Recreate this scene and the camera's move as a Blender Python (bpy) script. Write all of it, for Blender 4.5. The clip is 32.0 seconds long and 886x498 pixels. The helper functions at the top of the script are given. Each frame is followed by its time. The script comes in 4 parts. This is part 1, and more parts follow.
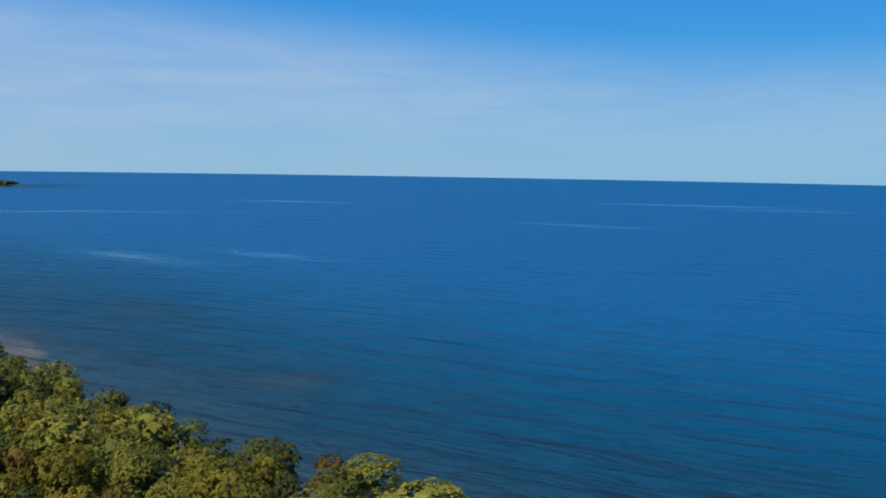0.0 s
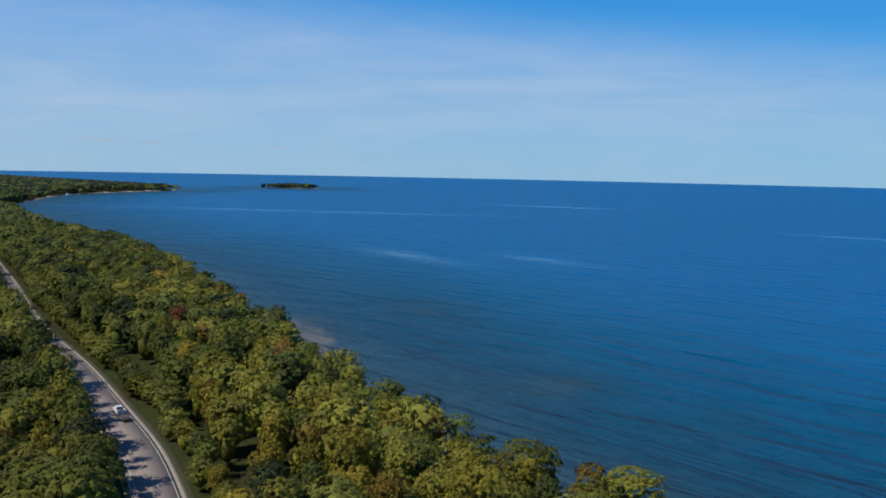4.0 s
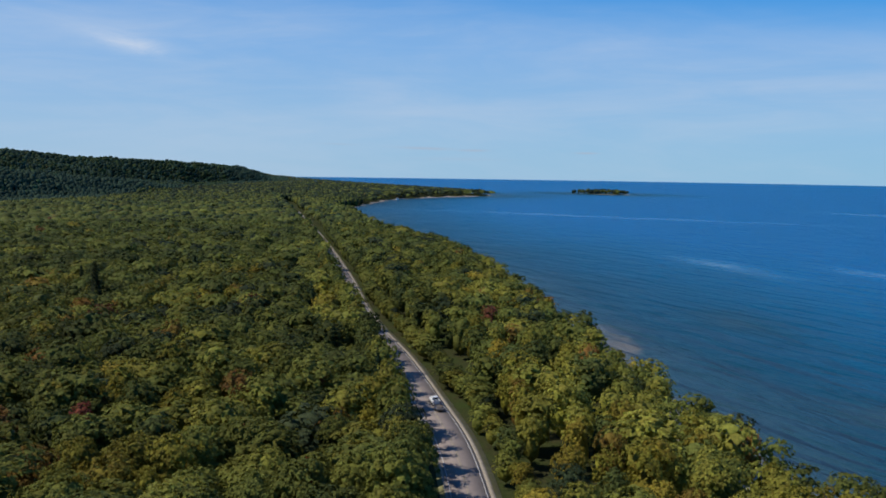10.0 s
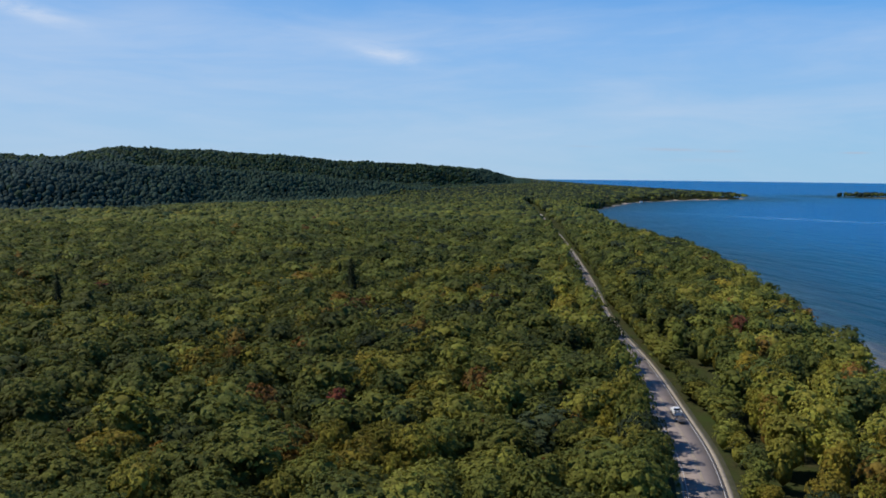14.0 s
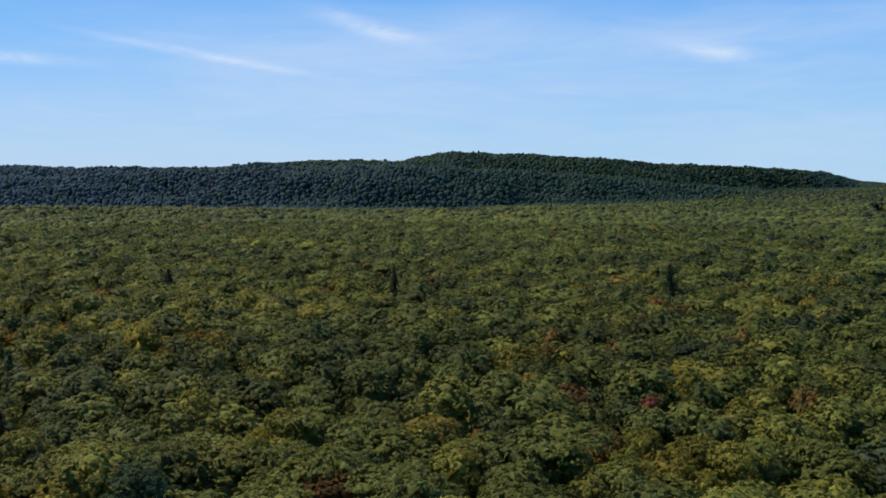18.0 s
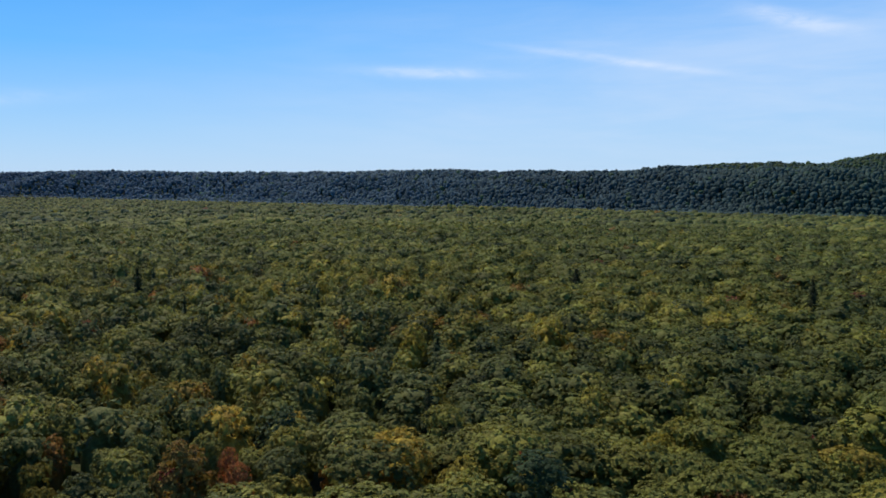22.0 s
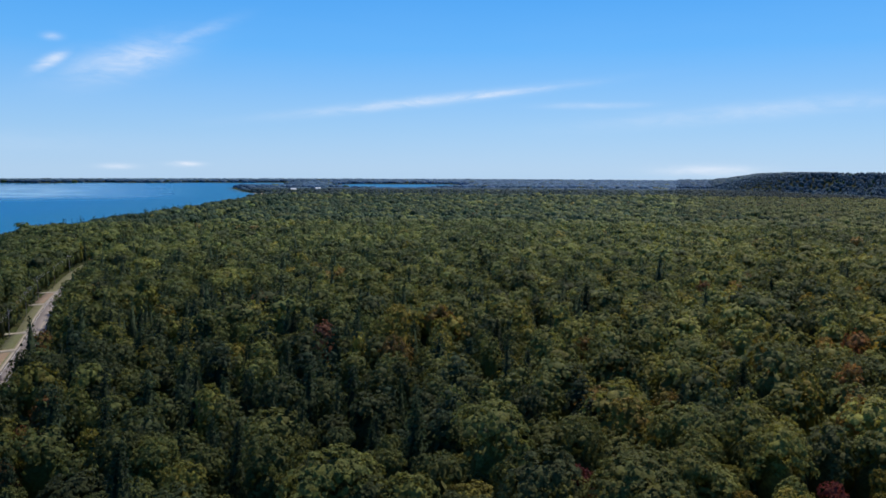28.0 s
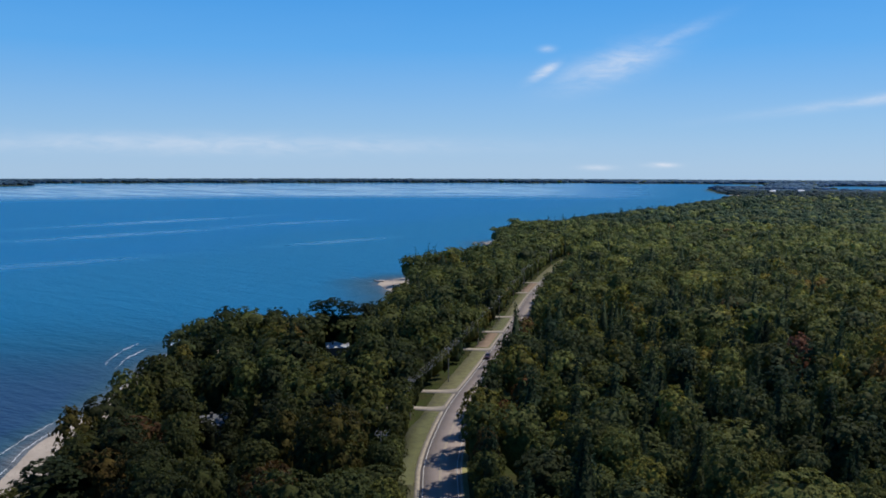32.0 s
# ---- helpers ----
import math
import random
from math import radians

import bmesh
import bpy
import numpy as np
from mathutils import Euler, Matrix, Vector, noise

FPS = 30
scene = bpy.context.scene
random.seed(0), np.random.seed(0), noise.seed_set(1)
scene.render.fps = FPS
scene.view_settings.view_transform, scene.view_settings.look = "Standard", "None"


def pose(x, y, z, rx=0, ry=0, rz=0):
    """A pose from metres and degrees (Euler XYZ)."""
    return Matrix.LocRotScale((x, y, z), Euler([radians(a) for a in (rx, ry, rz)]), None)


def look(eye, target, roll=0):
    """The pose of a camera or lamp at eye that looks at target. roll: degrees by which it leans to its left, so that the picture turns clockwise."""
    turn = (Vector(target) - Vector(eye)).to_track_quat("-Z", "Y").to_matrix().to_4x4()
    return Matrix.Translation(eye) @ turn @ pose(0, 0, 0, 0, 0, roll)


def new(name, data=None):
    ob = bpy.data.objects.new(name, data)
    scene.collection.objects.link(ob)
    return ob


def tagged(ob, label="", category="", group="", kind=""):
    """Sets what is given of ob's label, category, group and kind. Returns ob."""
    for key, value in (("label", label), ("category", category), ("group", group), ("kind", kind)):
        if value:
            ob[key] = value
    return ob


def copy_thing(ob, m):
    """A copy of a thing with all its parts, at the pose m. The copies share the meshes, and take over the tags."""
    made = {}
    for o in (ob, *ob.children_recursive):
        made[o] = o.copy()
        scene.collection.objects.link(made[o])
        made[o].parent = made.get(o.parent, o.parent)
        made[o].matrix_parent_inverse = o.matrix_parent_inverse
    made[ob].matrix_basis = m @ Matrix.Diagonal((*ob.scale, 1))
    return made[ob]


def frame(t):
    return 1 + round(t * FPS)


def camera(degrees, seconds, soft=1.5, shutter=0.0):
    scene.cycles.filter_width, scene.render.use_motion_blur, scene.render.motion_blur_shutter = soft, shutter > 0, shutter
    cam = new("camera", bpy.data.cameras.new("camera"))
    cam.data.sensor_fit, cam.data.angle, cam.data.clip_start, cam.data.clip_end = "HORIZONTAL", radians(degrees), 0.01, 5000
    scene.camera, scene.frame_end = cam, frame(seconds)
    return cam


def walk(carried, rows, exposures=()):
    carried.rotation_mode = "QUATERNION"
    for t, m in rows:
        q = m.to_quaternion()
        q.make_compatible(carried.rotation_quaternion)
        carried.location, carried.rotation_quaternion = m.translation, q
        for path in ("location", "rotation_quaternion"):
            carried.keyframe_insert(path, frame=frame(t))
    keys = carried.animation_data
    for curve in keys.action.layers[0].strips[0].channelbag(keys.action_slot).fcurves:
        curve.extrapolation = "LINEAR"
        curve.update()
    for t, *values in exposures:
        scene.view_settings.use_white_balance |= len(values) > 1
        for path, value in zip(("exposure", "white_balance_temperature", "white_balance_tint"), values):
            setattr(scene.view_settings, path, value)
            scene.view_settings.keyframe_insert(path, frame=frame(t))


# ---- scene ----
# Camera: a drone that hovers over the road and turns to its left.
# Rows: seconds, yaw, pitch, roll in degrees.
PATH = [
    (0, 0.01, -5.69, -0.94), (0.5, 3.14, -5.66, -1.02), (1, 5.81, -5.66, -1.07), (1.5, 8.40, -5.67, -1.11),
    (2, 10.46, -5.66, -1.14), (2.5, 12.43, -5.65, -1.15), (3, 14.54, -5.62, -1.16), (3.5, 16.53, -5.61, -1.16),
    (5.5, 24.07, -5.65, -1.13), (6, 25.97, -5.64, -1.11), (6.5, 27.74, -5.63, -1.08), (7, 29.42, -5.62, -1.04),
    (7.5, 31.08, -5.61, -1.00), (8, 32.73, -5.59, -0.96), (8.5, 34.24, -5.58, -0.92), (9, 35.86, -5.56, -0.89),
    (9.5, 37.62, -5.56, -0.84), (10, 39.49, -5.57, -0.79), (10.5, 41.45, -5.58, -0.75), (11, 43.44, -5.57, -0.70),
    (11.5, 45.40, -5.57, -0.66), (12, 47.43, -5.56, -0.61), (12.5, 49.51, -5.56, -0.56), (13, 51.53, -5.55, -0.52),
    (13.5, 53.67, -5.56, -0.49), (15.5, 63.65, -5.61, -0.34), (16, 66.37, -5.60, -0.29), (16.5, 69.03, -5.59, -0.27),
    (17, 71.63, -5.54, -0.25), (17.5, 74.53, -5.52, -0.24), (18, 77.60, -5.49, -0.23), (18.5, 80.67, -5.48, -0.20),
    (19, 83.77, -5.46, -0.18), (19.5, 87.01, -5.44, -0.15), (20, 90.07, -5.41, -0.13), (20.5, 93.68, -5.38, -0.12),
    (21, 97.43, -5.36, -0.11), (21.5, 101.33, -5.34, -0.10), (22, 105.11, -5.34, -0.09), (22.5, 109.21, -5.33, -0.09),
    (23, 113.23, -5.34, -0.09), (23.5, 117.40, -5.33, -0.10), (24, 121.79, -5.32, -0.12), (24.5, 126.40, -5.35, -0.13),
    (25, 131.07, -5.40, -0.15), (25.5, 136.22, -5.48, -0.18), (27.5, 155.96, -5.46, -0.24), (28, 160.68, -5.44, -0.22),
    (28.5, 165.56, -5.43, -0.21), (29, 170.82, -5.42, -0.20), (29.5, 175.81, -5.41, -0.20), (30, 180.16, -5.40, -0.20),
    (30.5, 183.64, -5.39, -0.20), (31, 186.88, -5.40, -0.18), (31.5, 189.70, -5.42, -0.16), (32, 192.40, -5.46, -0.13),
]
EYE = (0.0, 0.0, 64.0)
cam = camera(56.0, 32.0, soft=1.75)
walk(cam, [(t, pose(EYE[0], EYE[1], EYE[2], 90 + p, r, y)) for t, y, p, r in PATH],
     exposures=[(0.0, -0.22), (6.0, -0.2), (13.0, -0.08), (19.0, 0.15), (24.0, 0.2), (28.0, 0.12), (32.0, -0.05)])

# ---- world and sun ----
SUN_AZ, SUN_EL = 136.0, 52.0      # degrees, counter-clockwise from +y, and above the horizon


def bearing(az, r=1.0):
    return (-math.sin(radians(az)) * r, math.cos(radians(az)) * r)


sx, sy = bearing(SUN_AZ)
sun_data = bpy.data.lights.new("sun", "SUN")
sun_data.energy, sun_data.angle, sun_data.color = 4.8, radians(0.6), (1.0, 0.94, 0.84)
sun = new("sun", sun_data)
sun.matrix_world = look((sx * 100, sy * 100, 100 * math.tan(radians(SUN_EL))), (0, 0, 0))

world = bpy.data.worlds.new("world")
scene.world = world
world.use_nodes = True


class Nodes:
    """Short-hand to build a node tree."""

    def __init__(self, tree):
        self.tree = tree
        tree.nodes.clear()

    def add(self, kind):
        return self.tree.nodes.new(kind)

    def attribute(self, name):
        node = self.add("ShaderNodeAttribute")
        node.attribute_name = name
        return node.outputs

    def link(self, a, b):
        self.tree.links.new(a, b)

    def put(self, value, socket):
        if hasattr(value, "is_output"):
            self.link(value, socket)
        else:
            socket.default_value = value

    def math(self, op, a, b=0.0, c=0.0, clamp=False):
        n = self.add("ShaderNodeMath")
        n.operation, n.use_clamp = op, clamp
        self.put(a, n.inputs[0]), self.put(b, n.inputs[1]), self.put(c, n.inputs[2])
        return n.outputs[0]

    def mix(self, fac, a, b, blend="MIX"):
        n = self.add("ShaderNodeMix")
        n.data_type, n.blend_type = "RGBA", blend
        self.put(fac, n.inputs[0]), self.put(a, n.inputs[6]), self.put(b, n.inputs[7])
        return n.outputs[2]

    def range(self, v, a, b, c=0.0, d=1.0, smooth=False):
        n = self.add("ShaderNodeMapRange")
        n.interpolation_type = "SMOOTHSTEP" if smooth else "LINEAR"
        for s, x in zip(n.inputs[:5], (v, a, b, c, d)):
            self.put(x, s)
        return n.outputs[0]

    def noise(self, vec, scale, detail=3.0, rough=0.55, distort=0.0):
        n = self.add("ShaderNodeTexNoise")
        self.put(vec, n.inputs["Vector"])
        n.inputs["Scale"].default_value, n.inputs["Detail"].default_value = scale, detail
        n.inputs["Roughness"].default_value, n.inputs["Distortion"].default_value = rough, distort
        return n.outputs["Fac"]

    def mapping(self, vec, scale=(1, 1, 1), rot=(0, 0, 0), loc=(0, 0, 0)):
        n = self.add("ShaderNodeMapping")
        self.link(vec, n.inputs["Vector"])
        n.inputs["Scale"].default_value, n.inputs["Rotation"].default_value, n.inputs["Location"].default_value = scale, rot, loc
        return n.outputs[0]


def sky_world():
    n = Nodes(world.node_tree)
    sky = n.add("ShaderNodeTexSky")
    sky.sky_type, sky.sun_disc = "NISHITA", False
    sky.sun_elevation, sky.sun_rotation = radians(SUN_EL), radians(-SUN_AZ)
    sky.altitude, sky.air_density, sky.dust_density, sky.ozone_density = 200, 1.0, 0.4, 3.0
    back = n.add("ShaderNodeBackground")
    out = n.add("ShaderNodeOutputWorld")
    # direction as bearing and elevation
    tc = n.add("ShaderNodeTexCoord")
    sep = n.add("ShaderNodeSeparateXYZ")
    n.link(tc.outputs["Generated"], sep.inputs[0])
    x, y, z = sep.outputs
    el = n.math("MULTIPLY", n.math("ARCSINE", z), 57.2958)
    az = n.math("MULTIPLY", n.math("ARCTAN2", n.math("MULTIPLY", x, -1.0), y), 57.2958)
    az = n.math("ADD", az, n.math("MULTIPLY", n.math("LESS_THAN", az, -60.0), 360.0))
    flat = n.add("ShaderNodeCombineXYZ")
    n.link(az, flat.inputs[0]), n.link(el, flat.inputs[1])
    # clear sky: pale at the horizon, deep azure above
    ramp = n.add("ShaderNodeValToRGB")
    n.put(n.range(el, 0.0, 40.0), ramp.inputs[0])
    stops = ((0.0, (0.35, 0.57, 0.81)), (0.07, (0.25, 0.51, 0.82)), (0.20, (0.08, 0.39, 0.86)), (0.33, (0.03, 0.30, 0.80)), (0.7, (0.03, 0.19, 0.58)), (1.0, (0.025, 0.14, 0.46)))
    for k, (at, c) in enumerate(stops):
        e = ramp.color_ramp.elements[k] if k < 2 else ramp.color_ramp.elements.new(at)
        e.position, e.color = at, (*c, 1)
    clear = n.mix(1.0, ramp.outputs[0], (10.0, 10.0, 10.0, 1), "MULTIPLY")
    clear = n.mix(0.88, n.mix(1.0, sky.outputs[0], (0.72, 0.98, 1.30, 1.0), "MULTIPLY"), clear)
    # paler towards the sun
    pale = n.range(az, -10.0, 125.0, 0.0, 1.0, True)
    clear = n.mix(1.0, clear, n.mix(pale, (0.68, 0.97, 1.02, 1.0), (1.12, 1.02, 1.0, 1.0)), "MULTIPLY")
    # high veil of cirrus, drawn out sideways, thinning towards the south
    streak = n.noise(n.mapping(flat.outputs[0], (0.03, 0.16, 1), (0, 0, radians(6))), 1.0, 6.0, 0.6, 0.6)
    fine = n.noise(n.mapping(flat.outputs[0], (0.10, 0.6, 1), (0, 0, radians(-7))), 1.0, 6.0, 0.62, 0.8)
    veil = n.range(n.math("ADD", n.math("MULTIPLY", streak, 0.7), n.math("MULTIPLY", fine, 0.3)), 0.34, 0.68, 0.0, 1.0, True)
    where = n.math("MULTIPLY", n.range(az, -32.0, 12.0, 0.6, 1.0, True), n.range(az, 85.0, 135.0, 1.0, 0.06, True))
    top = n.range(az, -15.0, 40.0, 7.5, 12.0)
    low = n.math("MULTIPLY", n.range(n.math("SUBTRACT", el, top), 1.5, -3.5, 0.04, 1.0, True), n.range(el, 0.0, 3.5, 0.7, 1.0, True))
    amount = n.math("MULTIPLY", n.math("MULTIPLY", n.range(veil, 0.0, 1.0, 0.5, 0.98), where), n.math("MULTIPLY", low, 0.6))
    rag = n.noise(n.mapping(flat.outputs[0], (0.35, 1.3, 1)), 1.0, 5.0, 0.65, 0.5)

    def wisp(a0, e0, half, thick, tilt, strength):
        """One drawn-out cloud: bearing, elevation, half length, thickness, slope, density."""
        u, v = n.math("SUBTRACT", az, a0), n.math("SUBTRACT", el, e0)
        w = n.math("SUBTRACT", v, n.math("MULTIPLY", u, tilt))
        d = n.math("ADD", n.math("POWER", n.math("DIVIDE", n.math("ABSOLUTE", u), half), 2.0), n.math("POWER", n.math("DIVIDE", n.math("ABSOLUTE", w), thick), 2.0))
        g = n.math("EXPONENT", n.math("MULTIPLY", d, -1.0))
        return n.math("MULTIPLY", n.math("MULTIPLY", g, n.range(rag, 0.3, 0.65, 0.25, 1.0)), strength)

    white, grey = 0.0, 0.0
    for values in CLOUDS:
        white = n.math("MAXIMUM", white, wisp(*values))
    for values in GREY_STREAKS:
        grey = n.math("MAXIMUM", grey, wisp(*values))
    sky_colour = n.mix(amount, clear, (6.0, 6.95, 8.5, 1.0))
    sky_colour = n.mix(white, sky_colour, (7.4, 8.0, 9.1, 1.0))
    n.link(n.mix(grey, sky_colour, (4.3, 5.2, 6.6, 1.0)), back.inputs[0])
    back.inputs[1].default_value = 0.1
    n.link(back.outputs[0], out.inputs[0])


# bearing, elevation, half length, thickness, slope, density
CLOUDS = [(162, 4.6, 8, 0.3, -0.11, 0.6), (158, 5.0, 5, 0.2, -0.11, 0.9), (150.5, 4.3, 3, 0.2, 0, 0.35), (181, 6.9, 3.2, 1.0, -0.3, 0.62),
          (177.5, 8.4, 2.5, 0.4, -0.4, 0.35), (185.6, 6.5, 0.9, 0.35, -0.5, 0.9), (185.4, 8.0, 0.5, 0.2, 0, 0.6), (143, 0.0, 3, 0.35, 0, 0.8),
          (181.9, 0.15, 1.0, 0.15, 0, 1.0), (177.8, 0.3, 0.9, 0.15, 0, 1.0), (140, 3.8, 9, 0.5, -0.08, 0.35), (82.5, 9.3, 3, 0.5, 0.26, 0.65),
          (93, 7.2, 6, 0.25, 0.15, 0.55), (106, 6.6, 4.5, 0.35, 0.02, 0.55), (60, 7.6, 2.5, 0.6, 0.2, 0.6), (208, 1.6, 16, 0.6, 0, 0.5)]
GREY_STREAKS = [(40.7, 1.3, 1.7, 0.09, 0.02, 0.8), (37.5, 1.2, 0.9, 0.08, 0.0, 0.8), (29.8, 1.1, 0.7, 0.06, 0.0, 0.8), (46.5, 1.5, 1.1, 0.06, 0.02, 0.4), (38.5, 0.6, 2.6, 0.1, 0.0, 0.3)]
sky_world()


# ---- materials ----
def material(name):
    m = bpy.data.materials.new(name)
    m.use_nodes = True
    n = Nodes(m.node_tree)
    b = n.add("ShaderNodeBsdfPrincipled")
    o = n.add("ShaderNodeOutputMaterial")
    n.link(b.outputs[0], o.inputs[0])
    return m, n, b, o


def leaf_material(name, by_object):
    m, n, b, o = material(name)
    if by_object:
        base = n.add("ShaderNodeObjectInfo").outputs["Color"]
    else:
        base = n.attribute("tint")["Color"]
    pos = n.add("ShaderNodeNewGeometry")
    spot = n.noise(pos.outputs["Position"], 0.9, 3.0, 0.65)
    isle = pos.outputs["Random Per Island"]
    shade = n.math("MULTIPLY", n.range(n.noise(pos.outputs["Position"], 2.1, 3.0, 0.6), 0.3, 0.7, 0.72, 1.28), n.math("ADD", n.range(spot, 0.3, 0.7, 0.76, 1.24), n.range(isle, 0.0, 1.0, -0.15, 0.15)))
    col = n.mix(1.0, base, shade, "MULTIPLY")
    hue = n.add("ShaderNodeHueSaturation")
    n.put(n.range(isle, 0.0, 1.0, 0.485, 0.51), hue.inputs["Hue"])
    n.link(col, hue.inputs["Color"])
    n.link(hue.outputs[0], b.inputs["Base Color"])
    b.inputs["Roughness"].default_value = 0.75
    b.inputs["Specular IOR Level"].default_value = 0.12
    fine = n.noise(pos.outputs["Position"], 2.1, 3.0, 0.6)
    k = n.add("ShaderNodeBump")
    k.inputs["Strength"].default_value, k.inputs["Distance"].default_value = 0.6, 0.45
    n.link(fine, k.inputs["Height"]), n.link(k.outputs[0], b.inputs["Normal"])
    tr = n.add("ShaderNodeBsdfTranslucent")
    n.link(hue.outputs[0], tr.inputs[0])
    mx = n.add("ShaderNodeMixShader")
    mx.inputs[0].default_value = 0.38
    n.link(b.outputs[0], mx.inputs[1]), n.link(tr.outputs[0], mx.inputs[2])
    n.link(mx.outputs[0], o.inputs[0])
    return m


LEAF = leaf_material("tree_leaves", True)
FOREST = leaf_material("forest_leaves", False)


def plain(name, colour, rough=0.8, var=0.25, scale=2.0, metal=0.0, bump=0.0):
    """A surface with coarse and fine variation of its colour."""
    m, n, b, o = material(name)
    tc = n.add("ShaderNodeNewGeometry").outputs["Position"]
    a = n.noise(tc, scale, 4.0, 0.6)
    c = n.noise(tc, scale * 9.0, 3.0, 0.6)
    f = n.math("ADD", n.math("MULTIPLY", a, 0.65), n.math("MULTIPLY", c, 0.35))
    f = n.range(f, 0.3, 0.7, 1 - var, 1 + var)
    n.link(n.mix(1.0, (*colour, 1.0), f, "MULTIPLY"), b.inputs["Base Color"])
    b.inputs["Roughness"].default_value, b.inputs["Metallic"].default_value = rough, metal
    if bump:
        k = n.add("ShaderNodeBump")
        k.inputs["Strength"].default_value, k.inputs["Distance"].default_value = 0.5, bump
        n.link(c, k.inputs["Height"]), n.link(k.outputs[0], b.inputs["Normal"])
    return m


BARK = plain("bark", (0.11, 0.085, 0.065), 0.9, 0.35, 1.5, bump=0.03)


def ground_material():
    m, n, b, o = material("forest_floor_and_sand")
    pos = n.add("ShaderNodeNewGeometry").outputs["Position"]
    sand = n.attribute("sand")["Fac"]
    a, c = n.noise(pos, 0.12, 5.0, 0.6), n.noise(pos, 1.3, 4.0, 0.65)
    soil = n.mix(n.range(c, 0.35, 0.65), (0.020, 0.024, 0.010, 1), (0.055, 0.050, 0.022, 1))
    soil = n.mix(n.range(a, 0.4, 0.7), soil, (0.035, 0.050, 0.014, 1))
    beach = n.mix(n.range(a, 0.35, 0.7), (0.33, 0.275, 0.22, 1), (0.43, 0.36, 0.29, 1))
    beach = n.mix(n.range(c, 0.55, 0.75), beach, (0.22, 0.18, 0.14, 1))
    edge = n.math("ADD", sand, n.math("MULTIPLY", n.math("SUBTRACT", c, 0.5), 0.5))
    n.link(n.mix(n.range(edge, 0.42, 0.58), soil, beach), b.inputs["Base Color"])
    b.inputs["Roughness"].default_value, b.inputs["Specular IOR Level"].default_value = 1.0, 0.03
    k = n.add("ShaderNodeBump")
    k.inputs["Strength"].default_value, k.inputs["Distance"].default_value = 0.6, 0.25
    n.link(c, k.inputs["Height"]), n.link(k.outputs[0], b.inputs["Normal"])
    return m


def water_material():
    m, n, b, o = material("lake_water")
    pos = n.add("ShaderNodeNewGeometry").outputs["Position"]
    off = n.attribute("offshore")["Fac"]   # 0 at the shore, 1 at 260 m
    calm = n.attribute("calm")["Fac"]
    big = n.noise(n.mapping(pos, (1, 1, 1), (0, 0, radians(20))), 0.010, 4.0, 0.6, 0.6)
    mid = n.noise(pos, 0.05, 4.0, 0.6)
    edge = n.math("ADD", off, n.math("MULTIPLY", n.math("SUBTRACT", big, 0.5), n.range(off, 0.0, 0.3, 0.06, 0.35)))
    edge = n.math("ADD", edge, n.math("MULTIPLY", n.math("SUBTRACT", mid, 0.5), 0.05))
    ramp = n.add("ShaderNodeValToRGB")
    n.link(edge, ramp.inputs[0])
    stops = ((0.0, (0.115, 0.115, 0.115)), (0.025, (0.026, 0.066, 0.095)), (0.14, (0.006, 0.055, 0.100)), (0.36, (0.0, 0.072, 0.155)), (0.66, (0.0, 0.098, 0.235)), (1.0, (0.0, 0.107, 0.285)))
    for k, (at, c) in enumerate(stops):
        e = ramp.color_ramp.elements[k] if k < 2 else ramp.color_ramp.elements.new(at)
        e.position, e.color = at, (*c, 1)
    xyz = n.add("ShaderNodeSeparateXYZ")
    n.link(pos, xyz.inputs[0])
    # brighter teal southwards: shallow tone plus sun-side reflection painted into the water
    south_teal = n.math("MULTIPLY", n.range(xyz.outputs[1], -200.0, -380.0, 0.0, 1.0, True), n.math("MULTIPLY", n.range(edge, 0.02, 0.14, 0.0, 1.0, True), n.range(edge, 1.1, 0.5, 0.55, 1.0, True)))
    # darker violet-blue water off the south-east beach
    dark_water = n.math("MULTIPLY", n.range(xyz.outputs[1], -20.0, -90.0, 0.0, 0.92, True), n.range(xyz.outputs[1], -190.0, -270.0, 1.0, 0.0, True))
    dark_water = n.math("MULTIPLY", dark_water, n.range(edge, 0.015, 0.06, 0.0, 1.0, True))
    lake = n.mix(south_teal, ramp.outputs[0], (0.004, 0.108, 0.225, 1))
    n.link(n.mix(dark_water, lake, (0.016, 0.044, 0.100, 1)), b.inputs["Base Color"])
    b.inputs["IOR"].default_value = 1.33
    # slicks: long calm streaks
    slick = n.noise(n.mapping(n.mapping(pos, rot=(0, 0, radians(20))), (0.004, 0.020, 1)), 1.0, 5.0, 0.62, 1.0)
    slick = n.math("ADD", n.range(slick, 0.66, 0.78, 0.0, 0.5, True), n.math("MULTIPLY", calm, n.range(slick, 0.30, 0.55, 0.35, 1.0)), clamp=True)
    n.link(n.range(slick, 0.0, 1.0, 0.34, 0.08), b.inputs["Roughness"])
    # swell and ripples
    turned = n.mapping(n.mapping(pos, rot=(0, 0, radians(25))), (0.020, 0.105, 1))
    swell = n.noise(turned, 1.0, 3.0, 0.5, 0.5)
    rip = n.noise(n.mapping(n.mapping(pos, rot=(0, 0, radians(15))), (0.20, 0.55, 1)), 1.0, 4.0, 0.6)
    k1, k2 = n.add("ShaderNodeBump"), n.add("ShaderNodeBump")
    k1.inputs["Distance"].default_value, k2.inputs["Distance"].default_value = 13.5, 3.0
    n.put(n.math("MULTIPLY", n.range(slick, 0.0, 1.0, 1.0, 0.05), n.range(xyz.outputs[1], 0.0, -220.0, 1.0, 0.09, True)), k1.inputs["Strength"])
